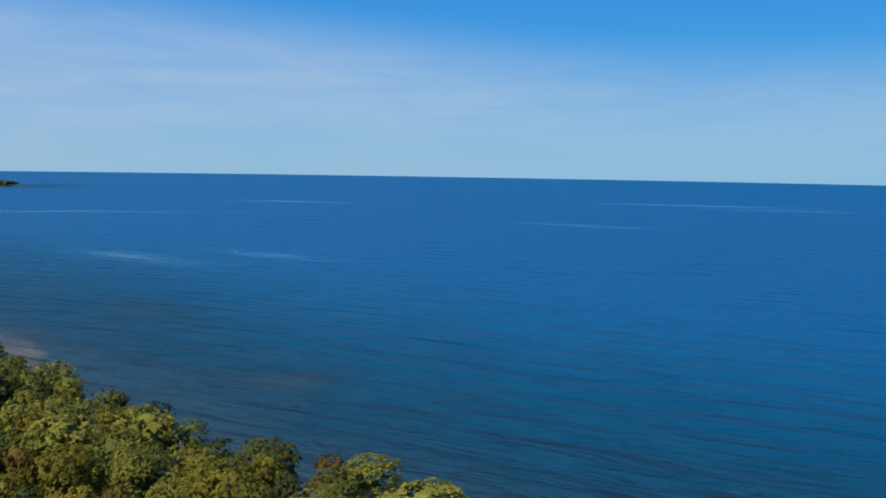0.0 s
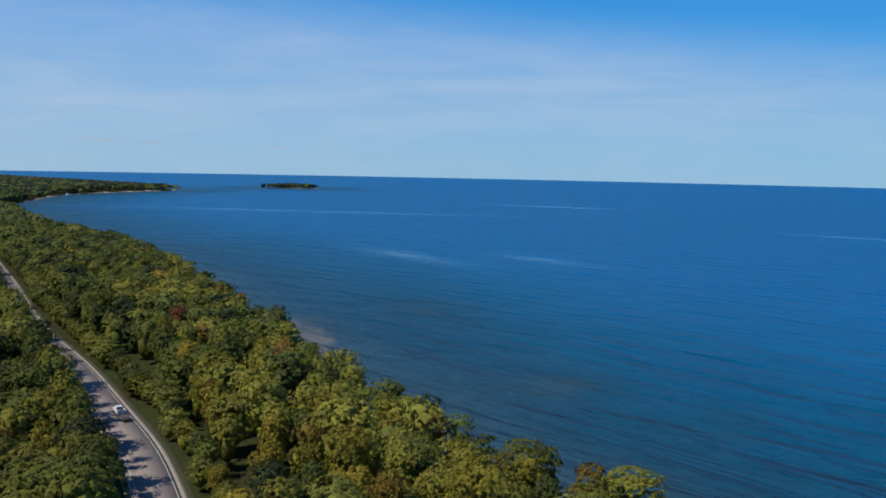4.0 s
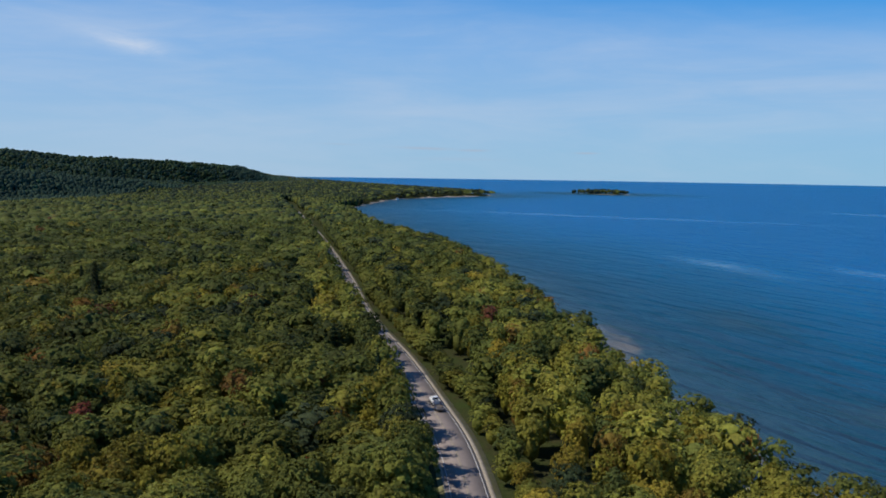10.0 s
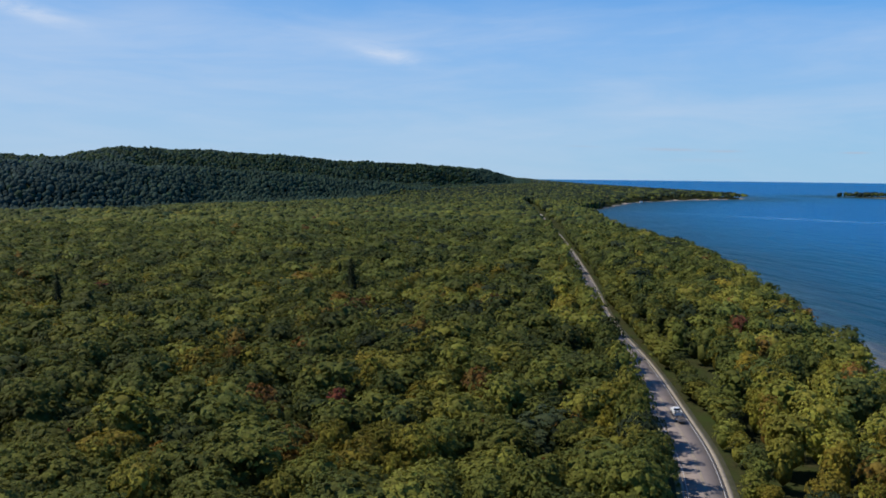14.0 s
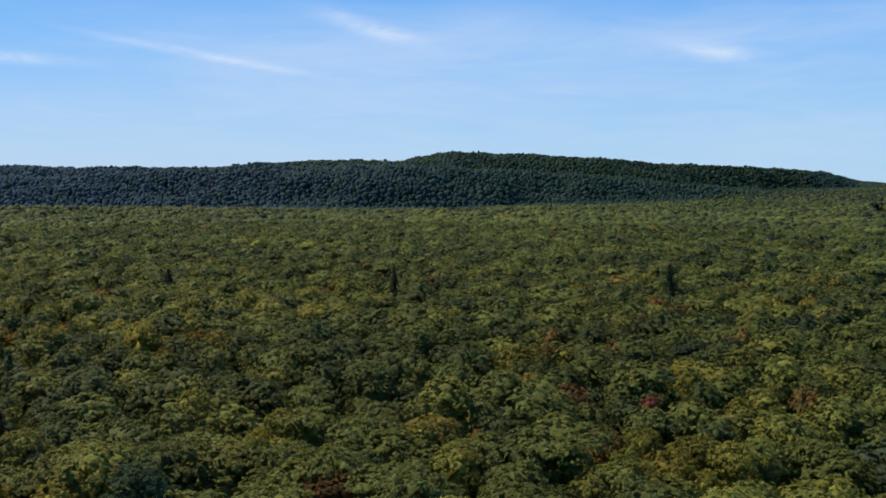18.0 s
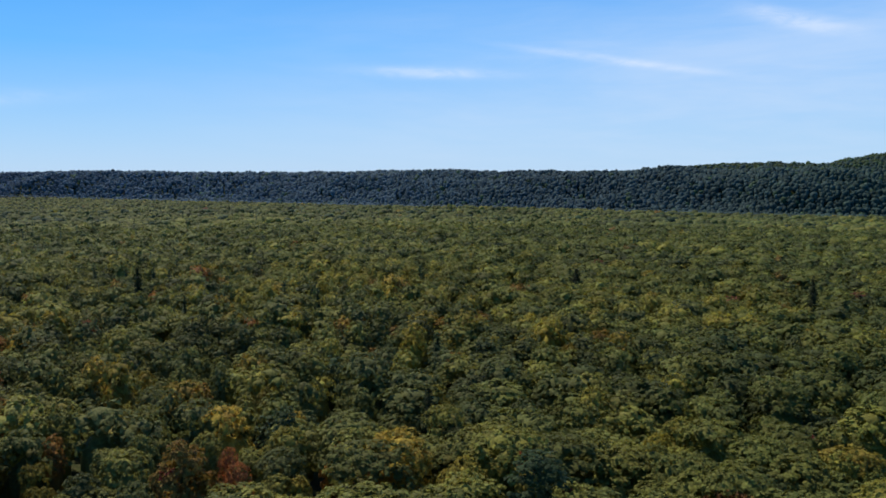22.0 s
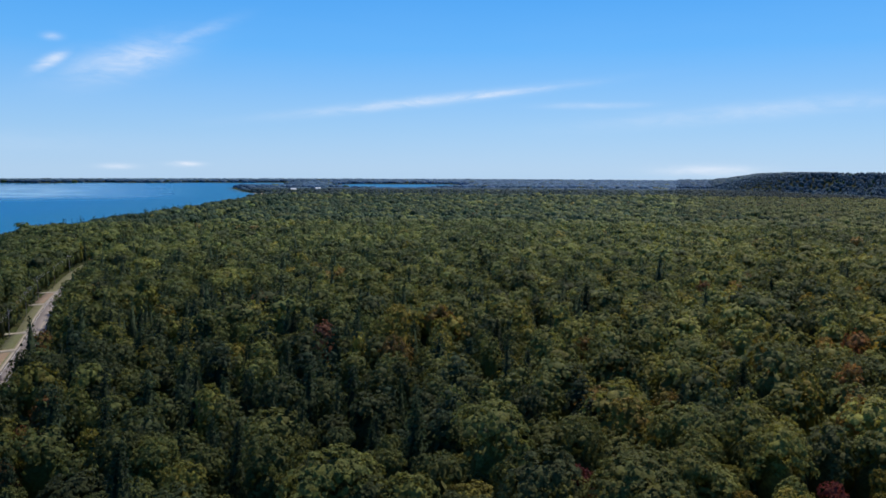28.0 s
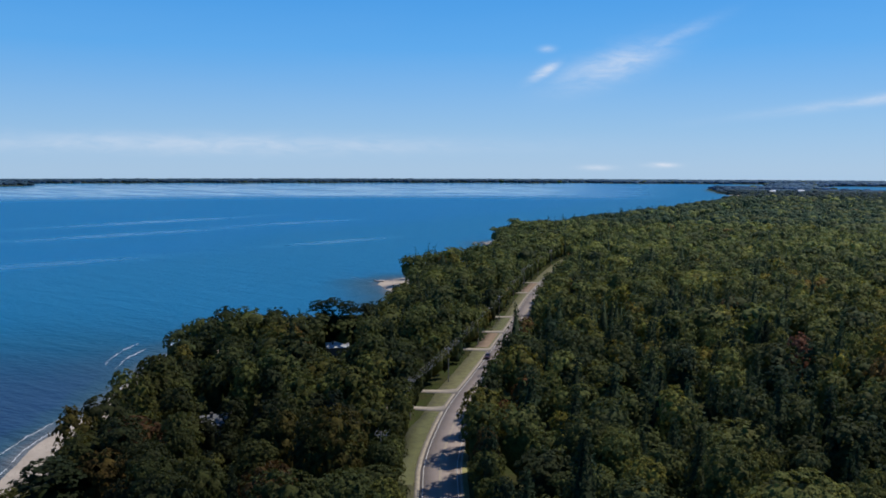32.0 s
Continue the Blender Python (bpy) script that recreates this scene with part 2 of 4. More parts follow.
    n.put(n.math("MULTIPLY", n.range(slick, 0.0, 1.0, 0.6, 0.02), n.range(xyz.outputs[1], 0.0, -220.0, 1.0, 0.5, True)), k2.inputs["Strength"])
    n.link(swell, k1.inputs["Height"]), n.link(rip, k2.inputs["Height"])
    n.link(k1.outputs[0], k2.inputs["Normal"]), n.link(k2.outputs[0], b.inputs["Normal"])
    b.inputs["Specular IOR Level"].default_value = 0.075
    return m


GROUND, WATER = ground_material(), water_material()
ASPHALT = plain("worn_asphalt", (0.236, 0.190, 0.165), 0.9, 0.14, 0.35)
VERGE = plain("dry_grass_verge", (0.190, 0.178, 0.072), 0.95, 0.4, 0.5, bump=0.1)
WHITE_LINE = plain("white_road_paint", (0.46, 0.44, 0.41), 0.7, 0.2, 1.2)
YELLOW_LINE = plain("faded_yellow_road_paint", (0.30, 0.255, 0.17), 0.7, 0.3, 1.2)

# ---- the lie of the land ----
SHORE = [(-3300, 2700), (-2000, 2000), (-1350, 1700), (-1150, 1600), (-1160, 1400), (-1130, 1212), (-960, 950), (-900, 849),
         (-720, 720), (-547, 575), (-397, 487), (-279, 389), (-162, 278), (-128, 248), (-111, 224), (-87, 206), (-60, 179),
         (-37, 160), (-18, 145), (-1, 137), (15, 128), (60, 95), (95, 40), (115, -40), (122, -100), (124, -142), (133, -165),
         (136, -190), (150, -238), (152, -260), (134, -272), (112, -286), (100, -304), (98, -345), (104, -390), (116, -412),
         (138, -451), (128, -470), (100, -500), (92, -560), (98, -640), (120, -720), (105, -745), (85, -800), (62, -860)]
SHORE += [(0, -1050), (-55, -1214), (-140, -1500), (-220, -1800), (-280, -2072), (-250, -2400), (-265, -2960)]
LAND = np.array(SHORE + [(-480, -2990), (-540, -3600), (-900, -3750), (-900, -4900), (-2500, -4900), (-6500, -6500), (-7500, 0), (-5000, 4500)], float)
ROAD = np.array([(-200, -1400), (-90, -1000), (-30, -780), (12, -660), (30, -580), (36.5, -516), (41, -399), (39.5, -319), (39.3, -266), (39.3, -236), (39.6, -210), (38.6, -188), (36, -163),
                 (32, -144), (22, -100), (8, -50), (-12, 0), (-40, 50), (-66, 92), (-89.5, 117.5), (-111, 139), (-135.5, 159.5),
                 (-176, 192), (-236, 236.5), (-346, 329), (-531, 478), (-811, 696), (-1080, 905)], float)


def resample(pts, step):
    """A smooth line through the points (Catmull-Rom), with a point about every step metres."""
    out = []
    p = np.vstack([2 * pts[0] - pts[1], pts, 2 * pts[-1] - pts[-2]])
    for i in range(1, len(p) - 2):
        n = max(2, int(np.linalg.norm(p[i + 1] - p[i]) / step))
        t = np.linspace(0, 1, n, endpoint=False)[:, None]
        a, b, c, d = p[i - 1], p[i], p[i + 1], p[i + 2]
        out.append(0.5 * (2 * b + (c - a) * t + (2 * a - 5 * b + 4 * c - d) * t ** 2 + (3 * b - a - 3 * c + d) * t ** 3))
    out.append(pts[-1:])
    return np.vstack(out)


LINE = resample(ROAD, 6.0)


def segment_distance(q, pts, closed=False):
    """The distance of the points q from a line, and the side on which they lie (+ to the left of its way)."""
    a, b = pts, np.roll(pts, -1, 0)
    if not closed:
        a, b = a[:-1], b[:-1]
    best, side = np.full(len(q), 1e18), np.zeros(len(q))
    for (ax, ay), (bx, by) in zip(a, b):
        dx, dy = bx - ax, by - ay
        t = np.clip(((q[:, 0] - ax) * dx + (q[:, 1] - ay) * dy) / (dx * dx + dy * dy + 1e-9), 0, 1)
        d = (q[:, 0] - ax - t * dx) ** 2 + (q[:, 1] - ay - t * dy) ** 2
        s = dx * (q[:, 1] - ay) - dy * (q[:, 0] - ax)
        hit = d < best
        best[hit], side[hit] = d[hit], np.sign(s[hit])
    return np.sqrt(best), side


def inside(q, poly):
    res = np.zeros(len(q), bool)
    for (ax, ay), (bx, by) in zip(poly, np.roll(poly, -1, 0)):
        cross = (ay > q[:, 1]) != (by > q[:, 1])
        with np.errstate(divide="ignore", invalid="ignore"):
            res ^= cross & (q[:, 0] < (bx - ax) * (q[:, 1] - ay) / (by - ay) + ax)
    return res


ISLAND = np.array([(-1006, 1997), (-1040, 2030), (-1110, 2010), (-1165, 1955), (-1150, 1925), (-1090, 1940), (-1040, 1962)], float)
SPIT = np.array([bearing(a, r) for a, r in ((221, 3350), (218.5, 3500), (219, 3800), (226, 3900), (232, 3600), (228, 3350))], float)
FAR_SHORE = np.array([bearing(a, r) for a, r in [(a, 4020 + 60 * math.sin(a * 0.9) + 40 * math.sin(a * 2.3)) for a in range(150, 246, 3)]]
                     + [bearing(246, 4950), bearing(225, 4950), bearing(200, 4950), bearing(175, 4950), bearing(150, 4950)], float)


INLET = np.array([bearing(a, r) for a, r in ((168.6, 3350), (167.5, 2780), (163.5, 2660), (160.5, 2800), (158.5, 3300), (160, 3640), (167, 3680))], float)


def shore_distance(q):
    """Metres inland from the waterline (negative out on the water)."""
    best = np.full(len(q), -1e9)
    for poly in (LAND, ISLAND, SPIT, FAR_SHORE):
        d, _ = segment_distance(q, poly, True)
        best = np.maximum(best, np.where(inside(q, poly), d, -d))
    d, _ = segment_distance(q, INLET, True)
    return np.minimum(best, np.where(inside(q, INLET), -d, d))


def lattice(x, y, scale, seed=0):
    """Smooth value noise in 0..1."""
    x, y = np.asarray(x) / scale, np.asarray(y) / scale
    i, j = np.floor(x).astype(np.int64), np.floor(y).astype(np.int64)
    u, v = x - i, y - j
    u, v = u * u * (3 - 2 * u), v * v * (3 - 2 * v)

    def h(a, b):
        s = np.sin(a * 127.1 + b * 311.7 + seed * 74.7) * 43758.5453
        return s - np.floor(s)
    return (h(i, j) * (1 - u) + h(i + 1, j) * u) * (1 - v) + (h(i, j + 1) * (1 - u) + h(i + 1, j + 1) * u) * v


# The escarpment: bearing, distance of its foot and of its crest, height of the crest's ground.
HILL = np.array([(49.5, 2850, 2900, 4), (51.2, 2700, 2850, 10), (52.2, 2600, 2800, 36), (53.2, 2400, 2750, 50), (57, 1750, 2350, 62), (62, 1350, 2000, 66),
                 (67, 1220, 1800, 76), (72, 1150, 1650, 81), (77, 1040, 1500, 84), (81, 1030, 1350, 62), (84, 1040, 1330, 67), (90, 1060, 1280, 61),
                 (93, 1080, 1280, 55), (102, 1130, 1330, 53), (112, 1250, 1430, 51), (124, 1480, 1700, 51), (132, 1800, 1980, 49),
                 (137.5, 2050, 2250, 47), (140, 2250, 2450, 40), (142, 2500, 2700, 14), (143, 2600, 2900, 4)])


# The lower ridge before it: bearing, distance and height of its crest.
FRONT = np.array([(53.4, 2150, 4), (56, 1850, 5), (59.6, 1600, 22), (63.3, 1480, 32), (67, 1380, 43), (71, 1320, 47), (75, 1240, 52), (80.3, 1205, 58), (84, 1200, 61), (88, 1215, 60)])


def ground_height(q, sd=None):
    sd = shore_distance(q) if sd is None else sd
    r, az = np.hypot(q[:, 0], q[:, 1]), np.degrees(np.arctan2(-q[:, 0], q[:, 1])) % 360
    z = np.where(sd < 0, np.maximum(sd * 0.05, -6), 0)
    t = np.clip(sd / 10, 0, 1)
    z = z + 1.1 * t
    t = np.clip((sd - 9) / 22, 0, 1)
    z = z + 2.9 * t * t * (3 - 2 * t)
    foot, crest, top = (np.interp(az, HILL[:, 0], HILL[:, k]) for k in (1, 2, 3))
    on = (az > 49.5) & (az < 143)
    gully = 0.34 * (lattice(q[:, 0], q[:, 1], 170, 3) - 0.5) + 0.22 * (lattice(q[:, 0], q[:, 1], 55, 4) - 0.5)

    def rise(a, b):
        t = np.clip((r - a) / np.maximum(b - a, 1), 0, 1)
        t = np.clip(t + gully * np.clip(t * 4, 0, 1) * np.clip((1 - t) * 4, 0, 1), 0, 1) ** 0.8
        return t * t * (3 - 2 * t)

    steep = np.maximum(foot, crest - 210) * 0.75 + foot * 0.25
    single = np.maximum(top - 4, 0) * rise(steep, crest)
    # two ridges, one behind the other, in the north-west
    near, low = (np.interp(az, FRONT[:, 0], FRONT[:, k]) for k in (1, 2))
    low = np.minimum(np.maximum(low - 4, 0), top) + 4 * (lattice(q[:, 0], q[:, 1], 140, 6) - 0.5)
    low = np.maximum(low, 0)
    back = np.maximum(near + 50, crest - 230)
    double = low * rise(near - 150, near) - 5 * np.clip((r - near) / 50, 0, 1) * np.clip(low / 20, 0, 1)
    double = double + np.maximum(top - 4 - low + 5 * np.clip(low / 20, 0, 1), 0) * rise(back, crest)
    k = np.clip((88 - az) / 4, 0, 1) * np.clip((az - 53) / 3, 0, 1)
    swell = 3.5 * (lattice(q[:, 0], q[:, 1], 110, 14) - 0.5) * np.clip((r - crest + 60) / 60, 0, 1)
    swell = swell + 5 * (lattice(q[:, 0], q[:, 1], 26, 15) - 0.5) * np.clip((r - foot) / 60, 0, 1)
    return z + np.where(on & (sd > 0), single * (1 - k) + double * k + swell, 0)


def np_mesh(name, verts, faces, mat, attrs=(), smooth=False):
    """A mesh from numpy arrays; faces all of one size."""
    me = bpy.data.meshes.new(name)
    k = faces.shape[1]
    me.vertices.add(len(verts)), me.loops.add(faces.size), me.polygons.add(len(faces))
    me.vertices.foreach_set("co", np.asarray(verts, np.float32).ravel())
    me.loops.foreach_set("vertex_index", np.asarray(faces, np.int32).ravel())
    me.polygons.foreach_set("loop_start", np.arange(0, faces.size, k, dtype=np.int32))
    if smooth:
        me.polygons.foreach_set("use_smooth", np.ones(len(faces), bool))
    for key, kind, values in attrs:
        a = me.attributes.new(key, kind, "POINT")
        a.data.foreach_set("color" if kind == "FLOAT_COLOR" else "value", np.asarray(values, np.float32).ravel())
    me.materials.append(mat)
    me.update(calc_edges=True)
    return me


def grid_faces(rows, cols, wrap):
    i, j = np.meshgrid(np.arange(rows - 1), np.arange(cols if wrap else cols - 1), indexing="ij")
    i, j = i.ravel(), j.ravel()
    k = (j + 1) % cols
    return np.stack([i * cols + j, (i + 1) * cols + j, (i + 1) * cols + k, i * cols + k], 1)


def sheet(radii, angles):
    r, a = np.meshgrid(radii, np.radians(angles), indexing="ij")
    return np.stack([-np.sin(a) * r, np.cos(a) * r], -1).reshape(-1, 2)


SLICKS = [(-209, 556, 60, 14, -35), (-120, 580, 45, 9, -30), (-271, 1412, 120, 25, -10), (454, 1497, 200, 30, -14), (157, 932, 90, 14, -20), (560, 1350, 160, 18, -14),
          (-560, 1020, 260, 16, 12), (474, -728, 110, 18, 62), (387, -930, 90, 16, 60), (383, -478, 70, 14, 55), (560, -900, 160, 20, 66), (250, -700, 60, 12, 60)]


def build_ground():
    radii = np.concatenate([[0.01, 12], np.linspace(30, 90, 7), np.linspace(96, 340, 56), np.geomspace(347, 4930, 92)])
    angles = np.concatenate([np.arange(-16, 232, 0.62), np.arange(233, 343, 3.0)])
    q = sheet(radii, angles)
    sd = shore_distance(q)
    road, _ = segment_distance(q, LINE)
    z = ground_height(q, sd)
    z += (lattice(q[:, 0], q[:, 1], 17) - 0.5) * 1.0 * np.clip((road - 22) / 15, 0, 1) * np.clip(sd / 40, 0, 1)
    width = (9 + 7 * lattice(q[:, 0], q[:, 1], 45, 8)) * np.interp(np.hypot(q[:, 0], q[:, 1]), [900, 1300], [1.0, 0.3])
    sand = np.clip(1 - (sd - width * 0.5) / width, 0, 1) * ((np.hypot(q[:, 0], q[:, 1]) < 2300) & (q[:, 1] > -1250) | ((q[:, 1] < -1700) & (q[:, 1] > -2250) & (q[:, 0] > -400)))
    me = np_mesh("ground", np.column_stack([q, z]), grid_faces(len(radii), len(angles), True)[:, ::-1], GROUND, [("sand", "FLOAT", sand)], True)
    tagged(new("ground", me), "dark forest floor with a pale sand beach along the lake", "ground", kind="structure")
    radii = np.concatenate([[40], np.linspace(90, 400, 52), np.geomspace(410, 4930, 110)])
    angles = np.concatenate([np.arange(-30, 60, 0.7), np.arange(60, 160, 5.0), np.arange(160, 235, 0.7), np.arange(235, 330, 5.0)])
    q = sheet(radii, angles)
    off = np.clip(-shore_distance(q) / 260, 0, 1)
    for cx, cy, reach, deep in ((-148, 286, 13, 0.07), (-160, 304, 14, 0.06), (-136, 272, 9, 0.05), (-122, 350, 17, 0.2), (-140, 368, 13, 0.14), (-102, 337, 14, 0.12), (-44, 239, 14, 0.12), (-34, 250, 11, 0.10), (-70, 250, 26, 0.05)):   # sandbars
        off = np.clip(off - deep * np.exp(-((q[:, 0] - cx) ** 2 + (q[:, 1] - cy) ** 2) / reach ** 2), 0.004, 1)
    calm = np.zeros(len(q))
    for cx, cy, length, wide, turn in SLICKS:       # calm streaks: place, half length and width, heading
        co, si = math.cos(radians(turn)), math.sin(radians(turn))
        u, v = (q[:, 0] - cx) * co + (q[:, 1] - cy) * si, (q[:, 1] - cy) * co - (q[:, 0] - cx) * si
        calm = np.maximum(calm, 0.8 * np.exp(-(u / length) ** 2 - (v / wide) ** 2))
    r, az = np.hypot(q[:, 0], q[:, 1]), np.degrees(np.arctan2(-q[:, 0], q[:, 1])) % 360
    calm = np.maximum(calm, np.clip((r - 1750) / 350, 0, 1) * np.clip((az - 176) / 10, 0, 1) * np.clip((250 - az) / 15, 0, 1))
    me = np_mesh("water", np.column_stack([q, np.zeros(len(q))]), grid_faces(len(radii), len(angles), True)[:, ::-1], WATER, [("offshore", "FLOAT", off), ("calm", "FLOAT", calm)], True)
    tagged(new("water", me), "deep blue lake with low swell and calm streaks", "lake", kind="structure")


build_ground()


def ribbon(name, line, a, b, z, mat, label, category, parent=None):
    """A strip along a line from a to b metres to the left of it, with a thin edge."""
    d = np.gradient(line, axis=0)
    d /= np.linalg.norm(d, axis=1)[:, None]
    left = np.stack([-d[:, 1], d[:, 0]], 1)
    a, b = np.broadcast_to(a, len(line)), np.broadcast_to(b, len(line))
    p, q = line + left * a[:, None], line + left * b[:, None]
    g = np.full(len(line), z)
    v = np.concatenate([np.column_stack([p, g - 0.3]), np.column_stack([p, g]), np.column_stack([q, g]), np.column_stack([q, g - 0.3])])
    n = len(line)
    i = np.arange(n - 1)
    f = np.concatenate([np.stack([i + k * n, i + 1 + k * n, i + 1 + (k + 1) * n, i + (k + 1) * n], 1) for k in range(3)])[:, ::-1]
    ob = new(name, np_mesh(name, v, f, mat))
    if parent:
        ob.parent = parent
        return ob
    return tagged(ob, label, category, kind="structure")


near_road = LINE[(LINE[:, 1] > -1250) & (LINE[:, 1] < 720)]
# the line runs from south to north: the lake lies to its right
VERGE_Y, VERGE_W = [-1200, -700, -516, -440, -330, -270, -220, -190, -150, -110, 60, 120, 300, 700], [-5, -5.5, -9, -8.5, -7.8, -9.5, -9.5, -8.5, -6.2, -6.0, -6.1, -6.0, -5.6, -5.0]
lake_side = np.interp(near_road[:, 1], VERGE_Y, VERGE_W)
ribbon("verge", near_road, lake_side, 5.4, 4.10, VERGE, "dry mown grass verge with sandy patches", "verge")
road = ribbon("road", near_road, -3.9, 3.9, 4.16, ASPHALT, "two-lane worn grey-brown asphalt road", "road")
ribbon("edge_line", near_road, -3.42, -3.27, 4.166, WHITE_LINE, "", "", road)
ribbon("edge_line", near_road, 3.27, 3.42, 4.166, WHITE_LINE, "", "", road)
ribbon("centre_line", near_road, -0.22, -0.10, 4.166, YELLOW_LINE, "", "", road)
ribbon("centre_line", near_road, 0.10, 0.22, 4.166, YELLOW_LINE, "", "", road)

# ---- trees ----
GREENS = np.array([(0.060, 0.068, 0.019), (0.092, 0.098, 0.022), (0.122, 0.124, 0.026), (0.160, 0.152, 0.028), (0.205, 0.178, 0.030)])
GOLDS = np.array([(0.24, 0.19, 0.024), (0.29, 0.20, 0.026), (0.26, 0.14, 0.026), (0.24, 0.095, 0.026), (0.18, 0.048, 0.030)])
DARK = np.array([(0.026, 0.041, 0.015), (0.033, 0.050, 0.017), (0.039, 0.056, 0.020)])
# trees that stand out: place, reach, colour
ACCENTS = [(-156, 79, 5, 4), (-106, 93, 3, 3), (-115, 117, 5, 0), (-118, 112, 4, 2), (-131, 184, 7, 1), (-116, 179, 6, 0), (-164, 27, 3, 4), (-128, -13, 4, 4),
           (-269, 143, 8, 2), (-151, -59, 5, 3), (-148, -1, 5, 0), (-116, -78, 4, 4), (-107, -76, 3, 4), (-99, -99, 4, 4), (-120, -69, 3, 3), (-145, -60, 5, 2),
           (25, -178, 4, 3), (12, -163, 5, 0), (-29, -201, 4, 0), (-62, -111, 4, 4), (-100, -99, 4, 4), (-109, -174, 4, 3), (52, -118, 3, 3), (-93, -91, 4, 4), (-110, -62, 4, 3), (-128, -54, 4, 2), (-136, -22, 4, 3), (-112, 30, 4, 4), (-124, 44, 4, 2), (-140, 62, 5, 3), (-150, 40, 5, 2), (-128, 84, 4, 1)]
# spruces that tower over the canopy: place, breadth, height
SPRUCES = [(-298, 157, 1.35, 1.3), (-330, 168, 0.8, 1.0), (-346, 55, 0.9, 1.05), (-356, -37, 1.35, 1.12), (-314, 50, 1.1, 1.12), (-286, -203, 1.2, 1.3), (-262, -186, 1.45, 1.2),
           (-118, -143, 1.2, 1.1), (-163, -405, 1.2, 1.1), (-39, -244, 1.2, 1.1), (-156, -45, 0.9, 0.98), (-228, -262, 1.0, 1.1), (-142, -254, 1.2, 1.15), (-88, -206, 1.2, 1.1)]


def unit(v):
    return v / (np.linalg.norm(v, axis=-1, keepdims=True) + 1e-9)


def leaf_clumps(rng, p, nrm, size):
    """Three-cornered leaf clumps at p that face nrm."""
    n = len(p)
    t = unit(np.cross(nrm, rng.normal(size=(n, 3))))
    b = np.cross(nrm, t)
    s = size * rng.uniform(0.6, 1.4, (n, 1))
    v = np.stack([p + t * s * 0.66, p + (b * 0.55 - t * 0.4) * s, p - (b * 0.55 + t * 0.4) * s], 1)
    v += rng.normal(scale=0.14, size=(n, 3, 3)) * s[:, None]
    return v.reshape(-1, 3), np.arange(3 * n).reshape(-1, 3)


def ico(level):
    bm = bmesh.new()
    bmesh.ops.create_icosphere(bm, subdivisions=level, radius=1.0)
    v = np.array([x.co[:] for x in bm.verts])
    f = np.array([[x.index for x in y.verts] for y in bm.faces])
    bm.free()
    return v, f


BALL = ico(1)


def crown_shape(rng, width, height, clumps, leaves, leaf, around=(4, 6), cut=-0.1, puff=1.0, full=0.84):
    """A crown of several rounded boughs, each set with tufts of leaves: vertices and triangles. Its base is at z = 0."""
    r0 = width * rng.uniform(0.56, 0.68)
    boughs = [(0.0, 0.0, height - r0 * 0.72, r0)]
    for count, reach, level, size in zip(around, (0.46, 0.66), (0.80, 0.60), (0.50, 0.42)):
        turn = rng.uniform(0, 6.28)
        for k in range(count):
            a = turn + 6.283 * k / count + rng.normal(scale=0.25)
            d = width * reach * rng.uniform(0.8, 1.2)
            boughs.append((math.cos(a) * d, math.sin(a) * d, height * (level + rng.uniform(-0.09, 0.07)), width * size * rng.uniform(0.8, 1.2)))
    b = np.array(boughs)
    flat = np.array([1.0, 1.0, 0.72])
    # places for the tufts on the outside of the boughs
    n = clumps * 4
    pick = rng.choice(len(b), n, p=b[:, 3] ** 2 / (b[:, 3] ** 2).sum())
    d = unit(rng.normal(size=(n, 3)) + (0, 0, 0.35))
    p = b[pick, :3] + d * b[pick, 3:4] * flat
    near = np.linalg.norm((p[:, None] - b[None, :, :3]) / (b[None, :, 3:4] * flat), axis=2)
    near[np.arange(n), pick] = 9.0
    ok = np.where((near.min(1) > 0.93) & (d[:, 2] > -0.45))[0][:clumps]
    p, d = p[ok], d[ok]
    p += d * rng.uniform(-0.35, 0.3, (len(p), 1)) * puff
    size = puff * rng.uniform(0.5, 1.0, len(p))
    q = np.repeat(np.arange(len(p)), leaves)
    e = unit(d[q] * 0.9 + rng.normal(size=(len(q), 3)) * 0.8 + (0, 0, 0.25))
    at = p[q] + e * size[q][:, None] * (1.0, 1.0, 0.7)
    out = unit(at - (0, 0, height * 0.5))
    v, f = leaf_clumps(rng, at, unit(out * 0.9 + e * 0.6 + rng.normal(scale=0.26, size=e.shape)), leaf)
    vs, fs, total = [v], [f], len(v)
    # the shaded inside
    cv, cf = BALL
    for x, y, z, r in b[:1 + around[0]]:
        keep = cf[cv[cf].mean(1)[:, 2] > cut]
        used, flatten = np.unique(keep, return_inverse=True)
        k = 1 + rng.uniform(-0.12, 0.10, (len(used), 1))
        vs.append(cv[used] * k * r * full * flat + (x, y, z)), fs.append(flatten.reshape(-1, 3) + total)
        total += len(used)
    keep = cf[np.abs(cv[cf].mean(1)[:, 2]) < 0.75]
    vs.append(cv * (1 + rng.uniform(-0.12, 0.1, (len(cv), 1))) * (width * 0.70, width * 0.70, height * 0.30) + (0, 0, height * 0.44))
    fs.append(keep + total)
    return np.vstack(vs), np.concatenate(fs)


